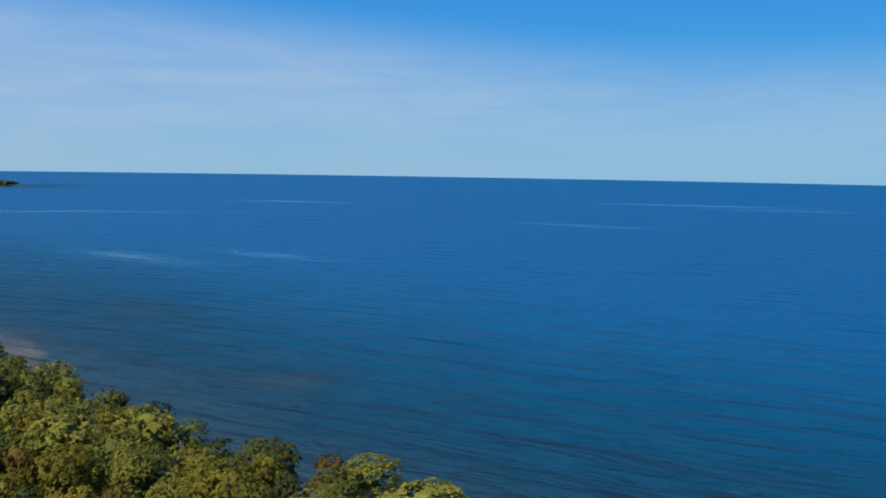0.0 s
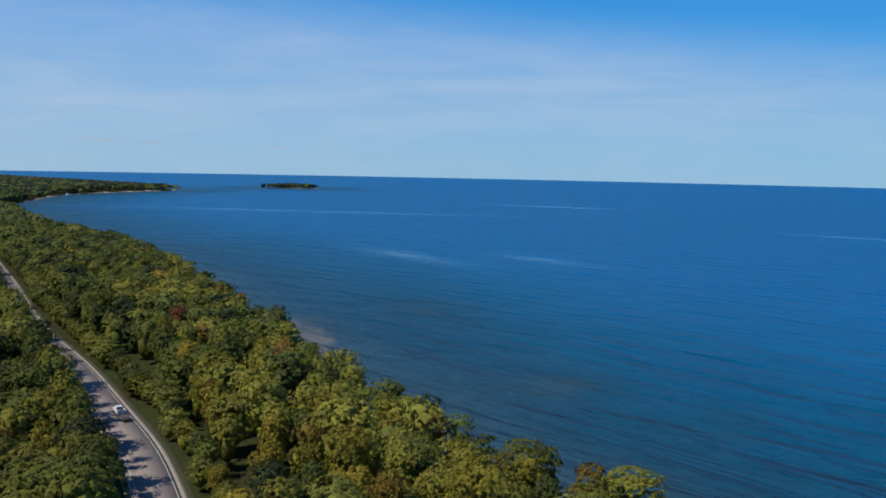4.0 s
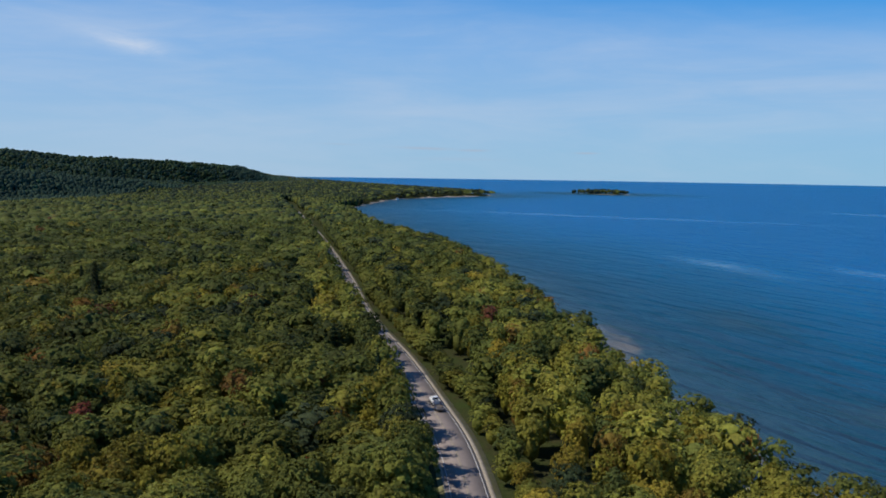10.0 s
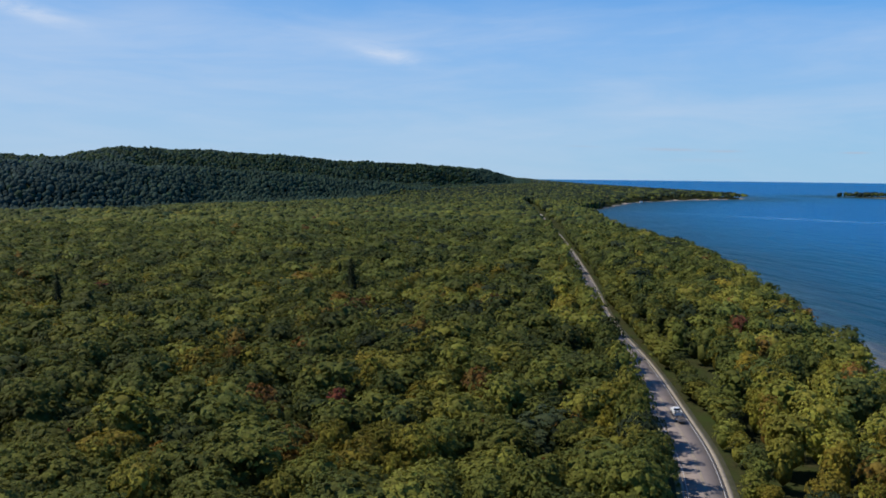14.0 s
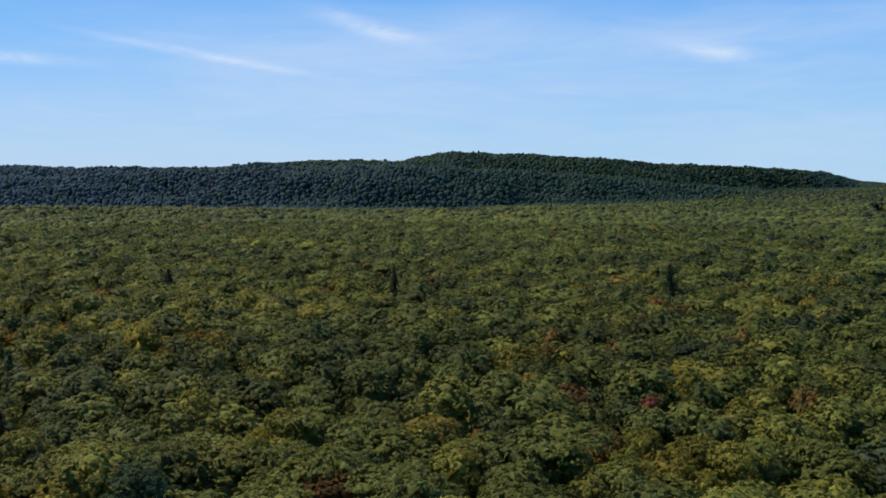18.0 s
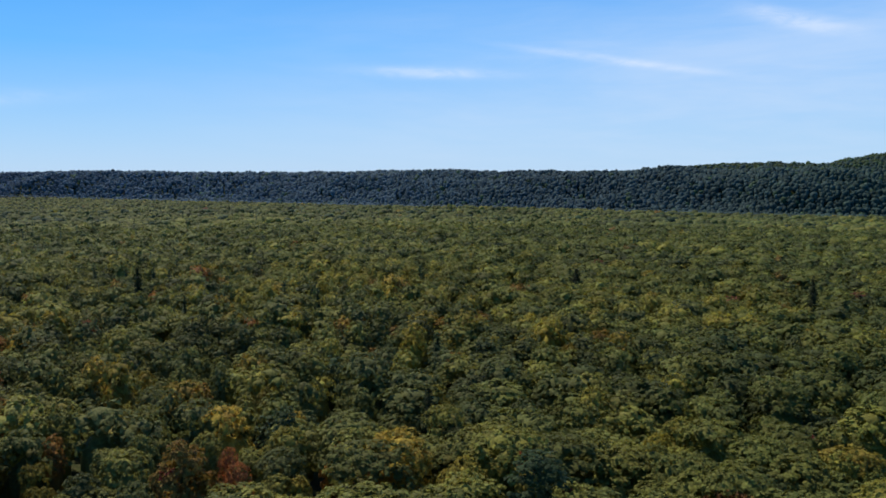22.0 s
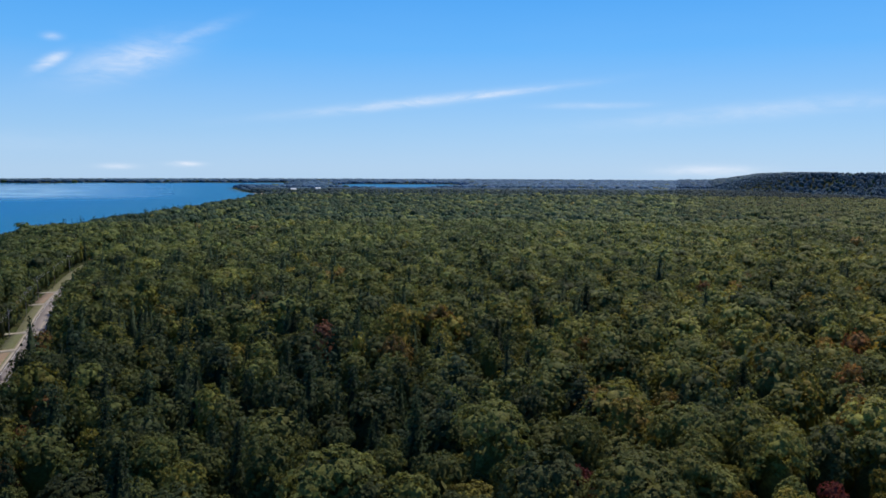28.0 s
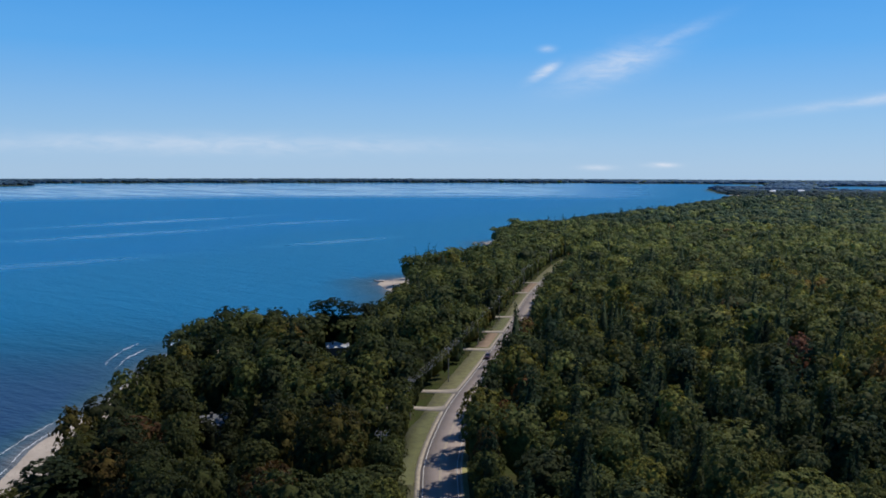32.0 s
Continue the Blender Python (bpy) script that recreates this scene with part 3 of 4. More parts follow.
def puffs(rng, width, height, count, cut=-0.35, tall=1.0):
    """A far crown: one or a few rounded boughs side by side."""
    vs, fs, total, turn = [], [], 0, rng.uniform(0, 6.28)
    for k in range(count):
        m = np.array(Euler(rng.uniform(0, 6.28, 3)).to_matrix())
        cv, cf = BALL[0] @ m.T, BALL[1]
        keep = cf[cv[cf].mean(1)[:, 2] > cut]
        used, flatten = np.unique(keep, return_inverse=True)
        a, d = turn + 6.283 * k / count, 0.0 if count == 1 else width * rng.uniform(0.35, 0.55)
        r = width * (1.0 if count == 1 else rng.uniform(0.55, 0.75))
        up = r * tall * rng.uniform(0.85, 1.15)
        j = 1 + rng.uniform(-0.10, 0.10, (len(used), 1))
        body = cv[used] * j * (r, r, up)
        body[:, 2] *= np.where(body[:, 2] < 0, 2.2, 1.0)
        vs.append(body + (math.cos(a) * d, math.sin(a) * d, height * rng.uniform(0.88, 1.0) - up)), fs.append(flatten.reshape(-1, 3) + total)
        total += len(used)
    return np.vstack(vs), np.concatenate(fs)


def conifer(rng, height=19.0, width=3.0, tiers=15, boughs=9, along=3, leaf=0.6):
    """A pointed crown of drooping boughs in uneven tiers, each bough set with tufts of needles."""
    base = height * 0.12
    t = np.repeat(np.linspace(0, 0.97, tiers), boughs)
    n = len(t)
    a = np.tile(np.arange(boughs) * 2 * np.pi / boughs, tiers) + np.repeat(rng.uniform(0, 6.28, tiers), boughs) + rng.normal(scale=0.2, size=n)
    reach = (width * (1 - t) ** 0.85 * np.repeat(rng.uniform(0.75, 1.2, tiers), boughs) + 0.2) * rng.uniform(0.6, 1.15, n)
    z = base + (height - base) * t ** 0.92 + rng.normal(scale=0.25, size=n)
    out = np.stack([np.cos(a), np.sin(a), np.zeros(n)], 1)
    points, normals = [], []
    for f in (np.linspace(0.4, 1.0, along) if along > 1 else [0.8]):
        p = out * (reach * f)[:, None] + np.stack([np.zeros(n), np.zeros(n), z - reach * f * f * 0.34], 1)
        points.append(p + rng.normal(scale=leaf * 0.3, size=p.shape))
        normals.append(unit(out * 0.75 + (0, 0, 0.6) + rng.normal(scale=0.4, size=p.shape)))
    v, f = leaf_clumps(rng, np.vstack(points), np.vstack(normals), leaf * (1.1 - 0.72 * np.tile(t, len(points)))[:, None])
    k = len(v)
    ring = np.arange(7) * 2 * np.pi / 7
    core = np.array([(np.cos(x) * width * 0.55, np.sin(x) * width * 0.55, base) for x in ring] + [(0, 0, height * 0.97)])
    return np.vstack([v, core]), np.concatenate([f, np.array([(k + x, k + (x + 1) % 7, k + 7) for x in range(7)])])


rng = np.random.default_rng(7)
NEAR_BROAD = [crown_shape(rng, rng.uniform(4.0, 5.2), rng.uniform(13.5, 16.5), 240, 10, 0.43, puff=0.72, full=0.62) for _ in range(14)]
NEAR_CONE = [conifer(rng, rng.uniform(16.5, 19.5), rng.uniform(4.2, 5.4), 24, 13, 5, 0.62) for _ in range(6)]
NEAR_CONE += [crown_shape(rng, rng.uniform(2.6, 3.3), rng.uniform(17, 20), 200, 9, 0.40, (5, 8), puff=0.6, full=0.62) for _ in range(4)]      # pines
MID_BROAD = [crown_shape(rng, rng.uniform(4.1, 5.3), rng.uniform(13.5, 16.5), 125, 5, 0.64, puff=0.75, full=0.66) for _ in range(14)]
MID_CONE = [conifer(rng, rng.uniform(16.5, 19.5), rng.uniform(4.2, 5.2), 16, 11, 3, 0.9) for _ in range(6)]
MID_CONE += [crown_shape(rng, rng.uniform(2.6, 3.3), rng.uniform(17, 19.5), 110, 5, 0.56, (5, 8), puff=0.65, full=0.66) for _ in range(3)]
FAR_BROAD = [crown_shape(rng, rng.uniform(4.3, 5.5), rng.uniform(13.5, 16.0), 60, 3, 0.95, (4, 3), cut=-0.1, puff=0.85, full=0.74) for _ in range(14)]
FAR_CONE = [conifer(rng, rng.uniform(16.5, 19.5), rng.uniform(4.0, 5.0), 10, 8, 2, 1.3) for _ in range(4)]
LUMP2 = [crown_shape(rng, rng.uniform(4.8, 6.0), rng.uniform(13.5, 15.5), 22, 2, 1.4, (3, 2), cut=0.0, full=0.86) for _ in range(16)]
LUMP = [puffs(rng, rng.uniform(5.2, 6.6), rng.uniform(13.0, 15.5), 2, -0.1, 0.8) for _ in range(16)]
HILL_CROWN = [puffs(rng, rng.uniform(2.3, 4.0), rng.uniform(10.5, 14.0), 1, -0.6, 1.1) for _ in range(16)]
BELT = [puffs(rng, rng.uniform(4.6, 5.8), rng.uniform(12.5, 15.5), 1, -0.5, 1.2) for _ in range(12)]
LUMP_CONE = [conifer(rng, rng.uniform(16, 19), rng.uniform(3.0, 3.8), 6, 6, 1, 1.7) for _ in range(3)]


def clearings(x, y):
    """True where no tree stands: road, verge, yards."""
    q = np.column_stack([x, y])
    d, side = segment_distance(q, LINE)
    left = np.where(y > 0, np.interp(np.hypot(x, y), [200, 340], [16.8, 14.0]), 12.8) + 1.6 * (lattice(x, y, 9, 5) - 0.5)
    lake = 5.6 + np.where((y > 120) & (y < 380), 2.4, 0.0) - np.interp(y, VERGE_Y, VERGE_W)
    far = np.interp(np.hypot(x, y), [0, 450, 900], [1.0, 1.0, 0.8])
    hit = d < np.where(side > 0, left, lake) * far
    for cx, cy, r in YARDS:
        hit |= (x - cx) ** 2 + (y - cy) ** 2 < r * r
    return hit


YARDS = [(85, -107, 7.5), (79, -98, 7), (89.5, -251, 4.5), (87, -243, 9), (83, -232, 9), (90, -171, 6.5), (87, -163, 5), (132, -450, 15), (115, -415, 13), (123, -432, 11), (118, -722, 13)] + [(49 + k, y, 2.6) for k in (0, 4, 8) for y in (-199, -216, -270, -301, -333, -402, -440)]

# young growth below the houses
YOUNG = [((88, -245), (73, -203), 7), ((88, -166), (68, -128), 6)]


def edge_rows(g):
    """Trees in a ragged row along both sides of the road."""
    pts = resample(ROAD, 4.4)
    d = np.gradient(pts, axis=0)
    d /= np.linalg.norm(d, axis=1)[:, None]
    left = np.stack([-d[:, 1], d[:, 0]], 1)
    lake = np.interp(pts[:, 1], VERGE_Y, VERGE_W) - 2.9
    a = pts + left * (np.where(pts[:, 1] > 0, np.interp(np.hypot(pts[:, 0], pts[:, 1]), [200, 340], [13.0, 10.6]), 8.4) + g.normal(scale=0.6, size=len(pts)))[:, None] + g.normal(scale=0.7, size=pts.shape)
    b = pts + left * (lake + g.normal(scale=0.5, size=len(pts)))[:, None] + g.normal(scale=0.6, size=pts.shape)
    p, west = np.vstack([a, b]), np.arange(2 * len(a)) < len(a)
    for cx, cy, r in YARDS:
        k = np.hypot(p[:, 0] - cx, p[:, 1] - cy) > r
        p, west = p[k], west[k]
    return p[:, 0], p[:, 1], west


def edge_of(x, y, margin):
    """How far from the waterline the trees begin: an open beach in the south-east."""
    if margin >= 6:
        return np.full(len(x), margin)
    wide = np.interp(-y, [50, 104, 126, 144, 178, 216, 262, 285], [8, 21, 18, 15.5, 13, 11, 8, 5])
    return np.where((y < -50) & (y > -290) & (x > 60), wide + 5 * (lattice(x, y, 14, 2) - 0.5), margin)


def scatter(spacing, r0, r1, a0, a1, seed, margin=4.0, part=''):
    """Places for trees on a shaken grid over the land, between two distances and two bearings."""
    g = np.random.default_rng(seed)
    k = np.arange(-r1, r1 + spacing, spacing)
    x, y = np.meshgrid(k, k)
    x = (x + spacing * 0.5 * (np.arange(len(k)) % 2)[:, None]).ravel()
    y = y.ravel()
    x, y = x + g.uniform(-0.45, 0.45, len(x)) * spacing, y + g.uniform(-0.45, 0.45, len(y)) * spacing
    r, az = np.hypot(x, y), (np.degrees(np.arctan2(-x, y)) + 30) % 360 - 30
    keep = (r >= r0) & (r < r1) & (az > a0) & (az < a1)
    crest = np.interp(az, HILL[:, 0], HILL[:, 2])
    keep &= ~((az > 52) & (az < 141) & (r > crest + np.interp(az, [88, 95, 120, 132, 135, 137], [45, 40, 50, 130, 130, 2600])))
    on_hill = (az > 50) & (az < 143) & (r > np.interp(az, HILL[:, 0], HILL[:, 1]) - 30)
    if part:
        keep &= (on_hill | (r > 1120)) if part == 'hill' else ~on_hill
    x, y = x[keep], y[keep]
    row = west = np.zeros(len(x), bool)
    if r1 < 800:        # the rows at the edge of the road
        ex, ey, ew = edge_rows(g)
        er, ea = np.hypot(ex, ey), (np.degrees(np.arctan2(-ex, ey)) + 30) % 360 - 30
        k = (er >= r0) & (er < r1) & (ea > a0) & (ea < a1)
        ok = ~clearings(x, y)
        x, y = np.concatenate([x[ok], ex[k]]), np.concatenate([y[ok], ey[k]])
        row = np.arange(len(x)) >= ok.sum()
        west = np.concatenate([np.zeros(ok.sum(), bool), ew[k]])
    for ax, ay, _, _ in ACCENTS:      # a tree stands at each of these places
        if r0 <= math.hypot(ax, ay) < r1 and r1 < 800:
            k = np.argmin(np.hypot(x - ax, y - ay))
            x[k], y[k] = ax, ay
    sd = shore_distance(np.column_stack([x, y]))
    edge = edge_of(x, y, margin)
    keep = sd > edge
    if r1 >= 800:
        keep &= ~clearings(x, y)
    x, y, sd, row, west = x[keep], y[keep], sd[keep], row[keep], west[keep]
    wide = np.where(row, np.where(west & (y > 0), 0.74, 0.68), 1.0) * np.clip(g.normal(np.where(y < -60, 0.84, np.where((y > 0) & (sd < 75), 0.80, 1.02)), 0.22, len(x)), 0.62, 1.5)
    for ax, ay, reach, _ in ACCENTS:
        wide = np.where((x - ax) ** 2 + (y - ay) ** 2 < reach ** 2, np.minimum(wide, 0.14 * reach), wide)
    low = np.where(west, np.where(y > 0, np.interp(np.hypot(x, y), [150, 280, 450], [1.18, 1.16, 1.1]), 0.9), np.where(y > 0, np.interp(np.hypot(x, y), [200, 340, 480], [0.56, 0.56, 0.75]), 0.9))
    tall = np.where(row, low, np.where(y < -60, 1.1, 1.0)) * (0.58 + 0.36 * wide / np.where(row, 0.72, 1.0)) * np.where(y < -60, g.uniform(0.80, 1.22, len(x)), g.uniform(0.86, 1.12, len(x)))
    shrub = (y < -50) & (y > -230) & (x > 60) & (sd < edge_of(x, y, margin) + 7)
    tall, wide = np.where(shrub, tall * 0.5, tall), np.where(shrub, wide * 0.72, wide)
    bay = np.hypot(x - 112, y + 278) < 34
    tall = np.where(bay, tall * 0.8, tall)
    for a, b, reach in YOUNG:
        d, _ = segment_distance(np.column_stack([x, y]), np.array([a, b], float))
        tall, wide = np.where(d < reach, tall * 0.6, tall), np.where(d < reach, wide * 0.72, wide)
    return x, y, sd, ground_height(np.column_stack([x, y]), sd), g, wide, tall


def conifer_share(x, y):
    """How many of the trees are conifers: many by the southern road, few in the west and north."""
    az = (np.degrees(np.arctan2(-x, y)) + 30) % 360 - 30
    base = np.interp(az, [0, 60, 90, 115, 140, 165, 195, 230], [0.004, 0.006, 0.012, 0.035, 0.09, 0.16, 0.17, 0.15])
    grove = 0.4 * np.exp(-((az - 174) / 9) ** 2) * (np.hypot(x, y) < 340)     # a dark stand beside the southern road
    return base * (0.3 + 1.5 * (lattice(x, y, 60, 12) > 0.45)) + grove


def colours(x, y, g, cone):
    n = len(x)
    az = (np.degrees(np.arctan2(-x, y)) + 30) % 360 - 30
    patch = lattice(x, y, 38, 21) * 0.6 + lattice(x, y, 120, 22) * 0.4
    bright = np.interp(az, [0, 30, 60, 110, 160, 200], [0.56, 0.54, 0.45, 0.42, 0.36, 0.32]) - np.interp(np.hypot(x, y), [300, 700], [0, 0.03])
    k = np.clip((bright + (patch - 0.5) * 0.8 + g.normal(size=n) * np.interp(az, [30, 60], [0.40, 0.29]) * np.interp(np.hypot(x, y), [300, 700], [1.0, 0.55])) * 4, 0, 3.999)
    i = k.astype(int)
    c = GREENS[i] + (GREENS[np.minimum(i + 1, 4)] - GREENS[i]) * (k - i)[:, None]
    turn = np.interp(az, [0, 40, 80, 130, 160, 200], [0.09, 0.10, 0.10, 0.11, 0.13, 0.08]) * (0.25 + 2.6 * (lattice(x, y, 30, 31) > 0.58)) * np.interp(np.hypot(x, y), [250, 500], [1, 0.15])
    t = g.uniform(size=n) < turn
    j = np.clip(g.choice(5, size=n, p=[0.46, 0.28, 0.15, 0.07, 0.04]), 0, 4)
    c = np.where(t[:, None], GOLDS[j] * g.uniform(0.6, 1.0, (n, 1)) * 0.75 + c * 0.25, c)
    for ax, ay, reach, k in ACCENTS:
        c = np.where(((x - ax) ** 2 + (y - ay) ** 2 < reach ** 2)[:, None], GOLDS[k] * 0.85, c)
    r = np.hypot(x, y)
    # hemlock and spruce on escarpment and far flats, slope shade and haze painted in
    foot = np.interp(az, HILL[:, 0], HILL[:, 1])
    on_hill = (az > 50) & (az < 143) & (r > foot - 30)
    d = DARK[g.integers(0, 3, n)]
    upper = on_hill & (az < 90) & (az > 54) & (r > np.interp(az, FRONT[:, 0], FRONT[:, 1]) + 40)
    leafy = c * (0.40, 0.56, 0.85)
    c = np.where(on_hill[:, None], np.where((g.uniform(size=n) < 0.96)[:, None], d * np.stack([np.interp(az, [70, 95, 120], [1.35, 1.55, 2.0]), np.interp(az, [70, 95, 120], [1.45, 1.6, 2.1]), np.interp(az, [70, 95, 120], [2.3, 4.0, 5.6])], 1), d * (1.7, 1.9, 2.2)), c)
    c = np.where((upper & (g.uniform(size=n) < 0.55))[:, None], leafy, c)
    # farther woods turn bluer: distance haze painted into the base colour
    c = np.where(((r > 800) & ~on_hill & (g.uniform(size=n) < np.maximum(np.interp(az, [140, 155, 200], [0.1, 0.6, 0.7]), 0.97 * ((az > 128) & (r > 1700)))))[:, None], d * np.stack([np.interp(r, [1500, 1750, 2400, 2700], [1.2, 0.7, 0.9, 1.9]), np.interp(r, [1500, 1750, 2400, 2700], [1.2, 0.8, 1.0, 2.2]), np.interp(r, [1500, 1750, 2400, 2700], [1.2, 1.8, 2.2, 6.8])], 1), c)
    c = np.where(((az < 62) & (g.uniform(size=n) < np.interp(r, [1000, 1700], [0.05, 0.55])) & ~on_hill)[:, None], d * (1.2, 1.0, 1.2), c)
    c = np.where((cone & ~on_hill & (r < 2000))[:, None], d * 1.05, c)
    # leaf brightness by bearing and distance: lit and shaded sides painted in
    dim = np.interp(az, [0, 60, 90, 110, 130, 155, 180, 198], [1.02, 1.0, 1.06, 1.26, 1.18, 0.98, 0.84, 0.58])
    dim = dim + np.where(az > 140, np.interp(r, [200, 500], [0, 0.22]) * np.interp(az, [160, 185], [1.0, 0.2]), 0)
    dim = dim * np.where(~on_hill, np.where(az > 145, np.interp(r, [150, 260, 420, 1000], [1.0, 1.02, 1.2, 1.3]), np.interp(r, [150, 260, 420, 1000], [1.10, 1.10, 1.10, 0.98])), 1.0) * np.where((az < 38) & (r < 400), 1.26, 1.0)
    dim = dim * np.where((x > 42) & (y > -165) & (y < 0), 0.62, 1.0)      # darker trees by the shore
    # red falls and blue rises with distance, haze painted into the canopy
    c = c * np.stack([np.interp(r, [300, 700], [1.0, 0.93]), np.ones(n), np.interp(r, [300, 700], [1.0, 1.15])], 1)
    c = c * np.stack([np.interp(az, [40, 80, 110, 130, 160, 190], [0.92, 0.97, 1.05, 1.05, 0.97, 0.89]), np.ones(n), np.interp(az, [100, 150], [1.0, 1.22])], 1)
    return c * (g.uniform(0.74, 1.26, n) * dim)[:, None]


def cones(x, y, g):
    return g.uniform(size=len(x)) < conifer_share(x, y)


def forest(name, label, place, broad, cone, grow=1.0, lift=1.0, even=False):
    """One mesh of many trees."""
    x, y, sd, z, g, wide, high = place
    n = len(x)
    is_cone = cones(x, y, g)
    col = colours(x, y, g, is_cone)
    which = np.where(is_cone, len(broad) + g.integers(0, len(cone), n), g.integers(0, len(broad), n))
    turn, size, tall = g.uniform(0, 2 * np.pi, n), grow * wide * np.where(col[:, 0] > 1.08 * col[:, 1], 0.78, 1.0), high.copy()
    if even:
        tall = g.normal(1.0, 0.09, n)
    tall *= np.interp(sd, [0, 25], [0.9, 1.0]) * lift * np.where(is_cone, 0.92, 1.0)
    tall = 1 + (tall - 1) * np.interp(np.hypot(x, y), [250, 600], [1.0, 0.55])
    tall *= np.where((np.hypot(x, y) > 2200) & (np.hypot(x, y) < 2700) & (y < -1500), 0.55, 1.0)
    vs, fs, cs, total = [], [], [], 0
    for k, (pv, pf) in enumerate(list(broad) + list(cone)):
        m = np.where(which == k)[0]
        if not len(m):
            continue
        co, si, s = np.cos(turn[m])[:, None], np.sin(turn[m])[:, None], size[m][:, None]
        vx = (pv[None, :, 0] * co - pv[None, :, 1] * si) * s + x[m][:, None]
        vy = (pv[None, :, 0] * si + pv[None, :, 1] * co) * s + y[m][:, None]
        vz = pv[None, :, 2] * tall[m][:, None] + z[m][:, None] - 0.4
        vs.append(np.stack([vx, vy, vz], -1).reshape(-1, 3))
        fs.append((pf[None] + (np.arange(len(m)) * len(pv))[:, None, None]).reshape(-1, 3) + total)
        cs.append(np.repeat(np.column_stack([col[m], np.ones(len(m))]), len(pv), 0))
        total += len(m) * len(pv)
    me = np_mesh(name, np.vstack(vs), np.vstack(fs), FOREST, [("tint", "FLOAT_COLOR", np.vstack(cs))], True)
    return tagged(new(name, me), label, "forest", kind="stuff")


# the nearest trees, one by one
def np_trunk(height=8.0, r=0.22):
    bm = bmesh.new()
    rings = []
    for k, (z, s) in enumerate(((-0.5, 1.5), (0.5, 1.05), (height * 0.5, 0.8), (height, 0.35))):
        rings.append([bm.verts.new((math.cos(a) * r * s + 0.05 * k * math.sin(k), math.sin(a) * r * s, z)) for a in np.arange(7) * 2 * math.pi / 7])
    for a, b in zip(rings, rings[1:]):
        for i in range(7):
            bm.faces.new((a[i], a[(i + 1) % 7], b[(i + 1) % 7], b[i]))
    for a in (0.4, 2.3, 4.4):       # limbs
        lo = [bm.verts.new((math.cos(t) * r * 0.4, math.sin(t) * r * 0.4, height * 0.6)) for t in (0, 2.1, 4.2)]
        tip = bm.verts.new((math.cos(a) * 2.2, math.sin(a) * 2.2, height * 1.1))
        for i in range(3):
            bm.faces.new((lo[i], lo[(i + 1) % 3], tip))
    me = bpy.data.meshes.new("trunk")
    bm.to_mesh(me)
    bm.free()
    me.materials.append(BARK)
    return me


TRUNK = np_trunk()
BROAD_MESH = [np_mesh("crown", v, f, LEAF, (), True) for v, f in NEAR_BROAD]
CONE_MESH = [np_mesh("crown", v, f, LEAF, (), True) for v, f in NEAR_CONE]


def colour_words(c):
    r, gr, b = c
    if gr < 0.048 and r < 0.03:
        return "dark green"
    if r > gr * 2.2:
        return "red-turned"
    if r > gr * 1.35:
        return "orange-turned"
    if r > gr * 1.08:
        return "golden yellow"
    if r > gr * 0.8:
        return "yellow-green"
    return "green"


def near_trees(place):
    x, y, sd, z, g, wide, high = place
    n = len(x)
    is_cone = cones(x, y, g)
    col = colours(x, y, g, is_cone)
    rest = []
    order = np.argsort(np.hypot(x, y))
    counts = {"conifer_tree": 0, "broadleaf_tree": 0, "autumn_tree": 0}
    for i in order:
        words = colour_words(col[i])
        kind = "conifer_tree" if is_cone[i] else "broadleaf_tree" if words in ("green", "yellow-green", "dark green") else "autumn_tree"
        if counts[kind] >= 300:
            rest.append(i)
            continue
        counts[kind] += 1
        root = new(kind)
        tall = high[i] * np.interp(sd[i], [0, 25], [0.9, 1.0])
        s = wide[i] * (0.78 if kind == "autumn_tree" else 1.0)
        root.matrix_basis = Matrix.Translation((x[i], y[i], z[i])) @ Matrix.Rotation(g.uniform(0, 6.28), 4, "Z") @ Matrix.Diagonal((s, s, tall, 1))
        mesh = CONE_MESH[int(g.integers(0, len(CONE_MESH)))] if is_cone[i] else BROAD_MESH[int(g.integers(0, len(BROAD_MESH)))]
        crown, trunk = new("crown", mesh), new("trunk", TRUNK)
        crown.color = (*col[i], 1)
        crown.parent = trunk.parent = root
        where = "by the lake shore" if sd[i] < 22 else "in the dense forest"
        if is_cone[i]:
            label, cat = f"tall dark green spruce with drooping boughs {where}", "conifer"
        else:
            label, cat = f"{words} broadleaf tree with rounded crown {where}", "tree"
        tagged(root, label, cat, "forest trees by the road")
    lone = [(px, py, s, tall, "tall dark green spruce towering over the broadleaf forest") for px, py, s, tall in SPRUCES]
    lone.append((87, -110, 1.6, 0.78, "broad dark green pine at the back of the sand beach"))
    lone += [(px, py, 1.3, tall, "dark upright pine behind the cottage by the bay") for px, py, tall in ((90, -262, 0.85), (94.5, -260.5, 0.92), (99, -258.5, 0.88), (85, -265, 0.8))]
    for j, (px, py, s, tall, words) in enumerate(lone):
        root = new("conifer_tree")
        gz = ground_height(np.array([(px, py)], float))[0]
        root.matrix_basis = Matrix.Translation((px, py, gz)) @ Matrix.Rotation(j * 1.3, 4, "Z") @ Matrix.Diagonal((s, s, tall, 1))
        crown, trunk = new("crown", CONE_MESH[-1] if "pine" in words else CONE_MESH[j % 6]), new("trunk", TRUNK)
        crown.color = (0.022, 0.031, 0.011, 1)
        crown.parent = trunk.parent = root
        tagged(root, words, "conifer", "forest trees by the road")
    k = np.array(rest, int)
    return [x[k], y[k], sd[k], z[k], g, wide[k], high[k]]


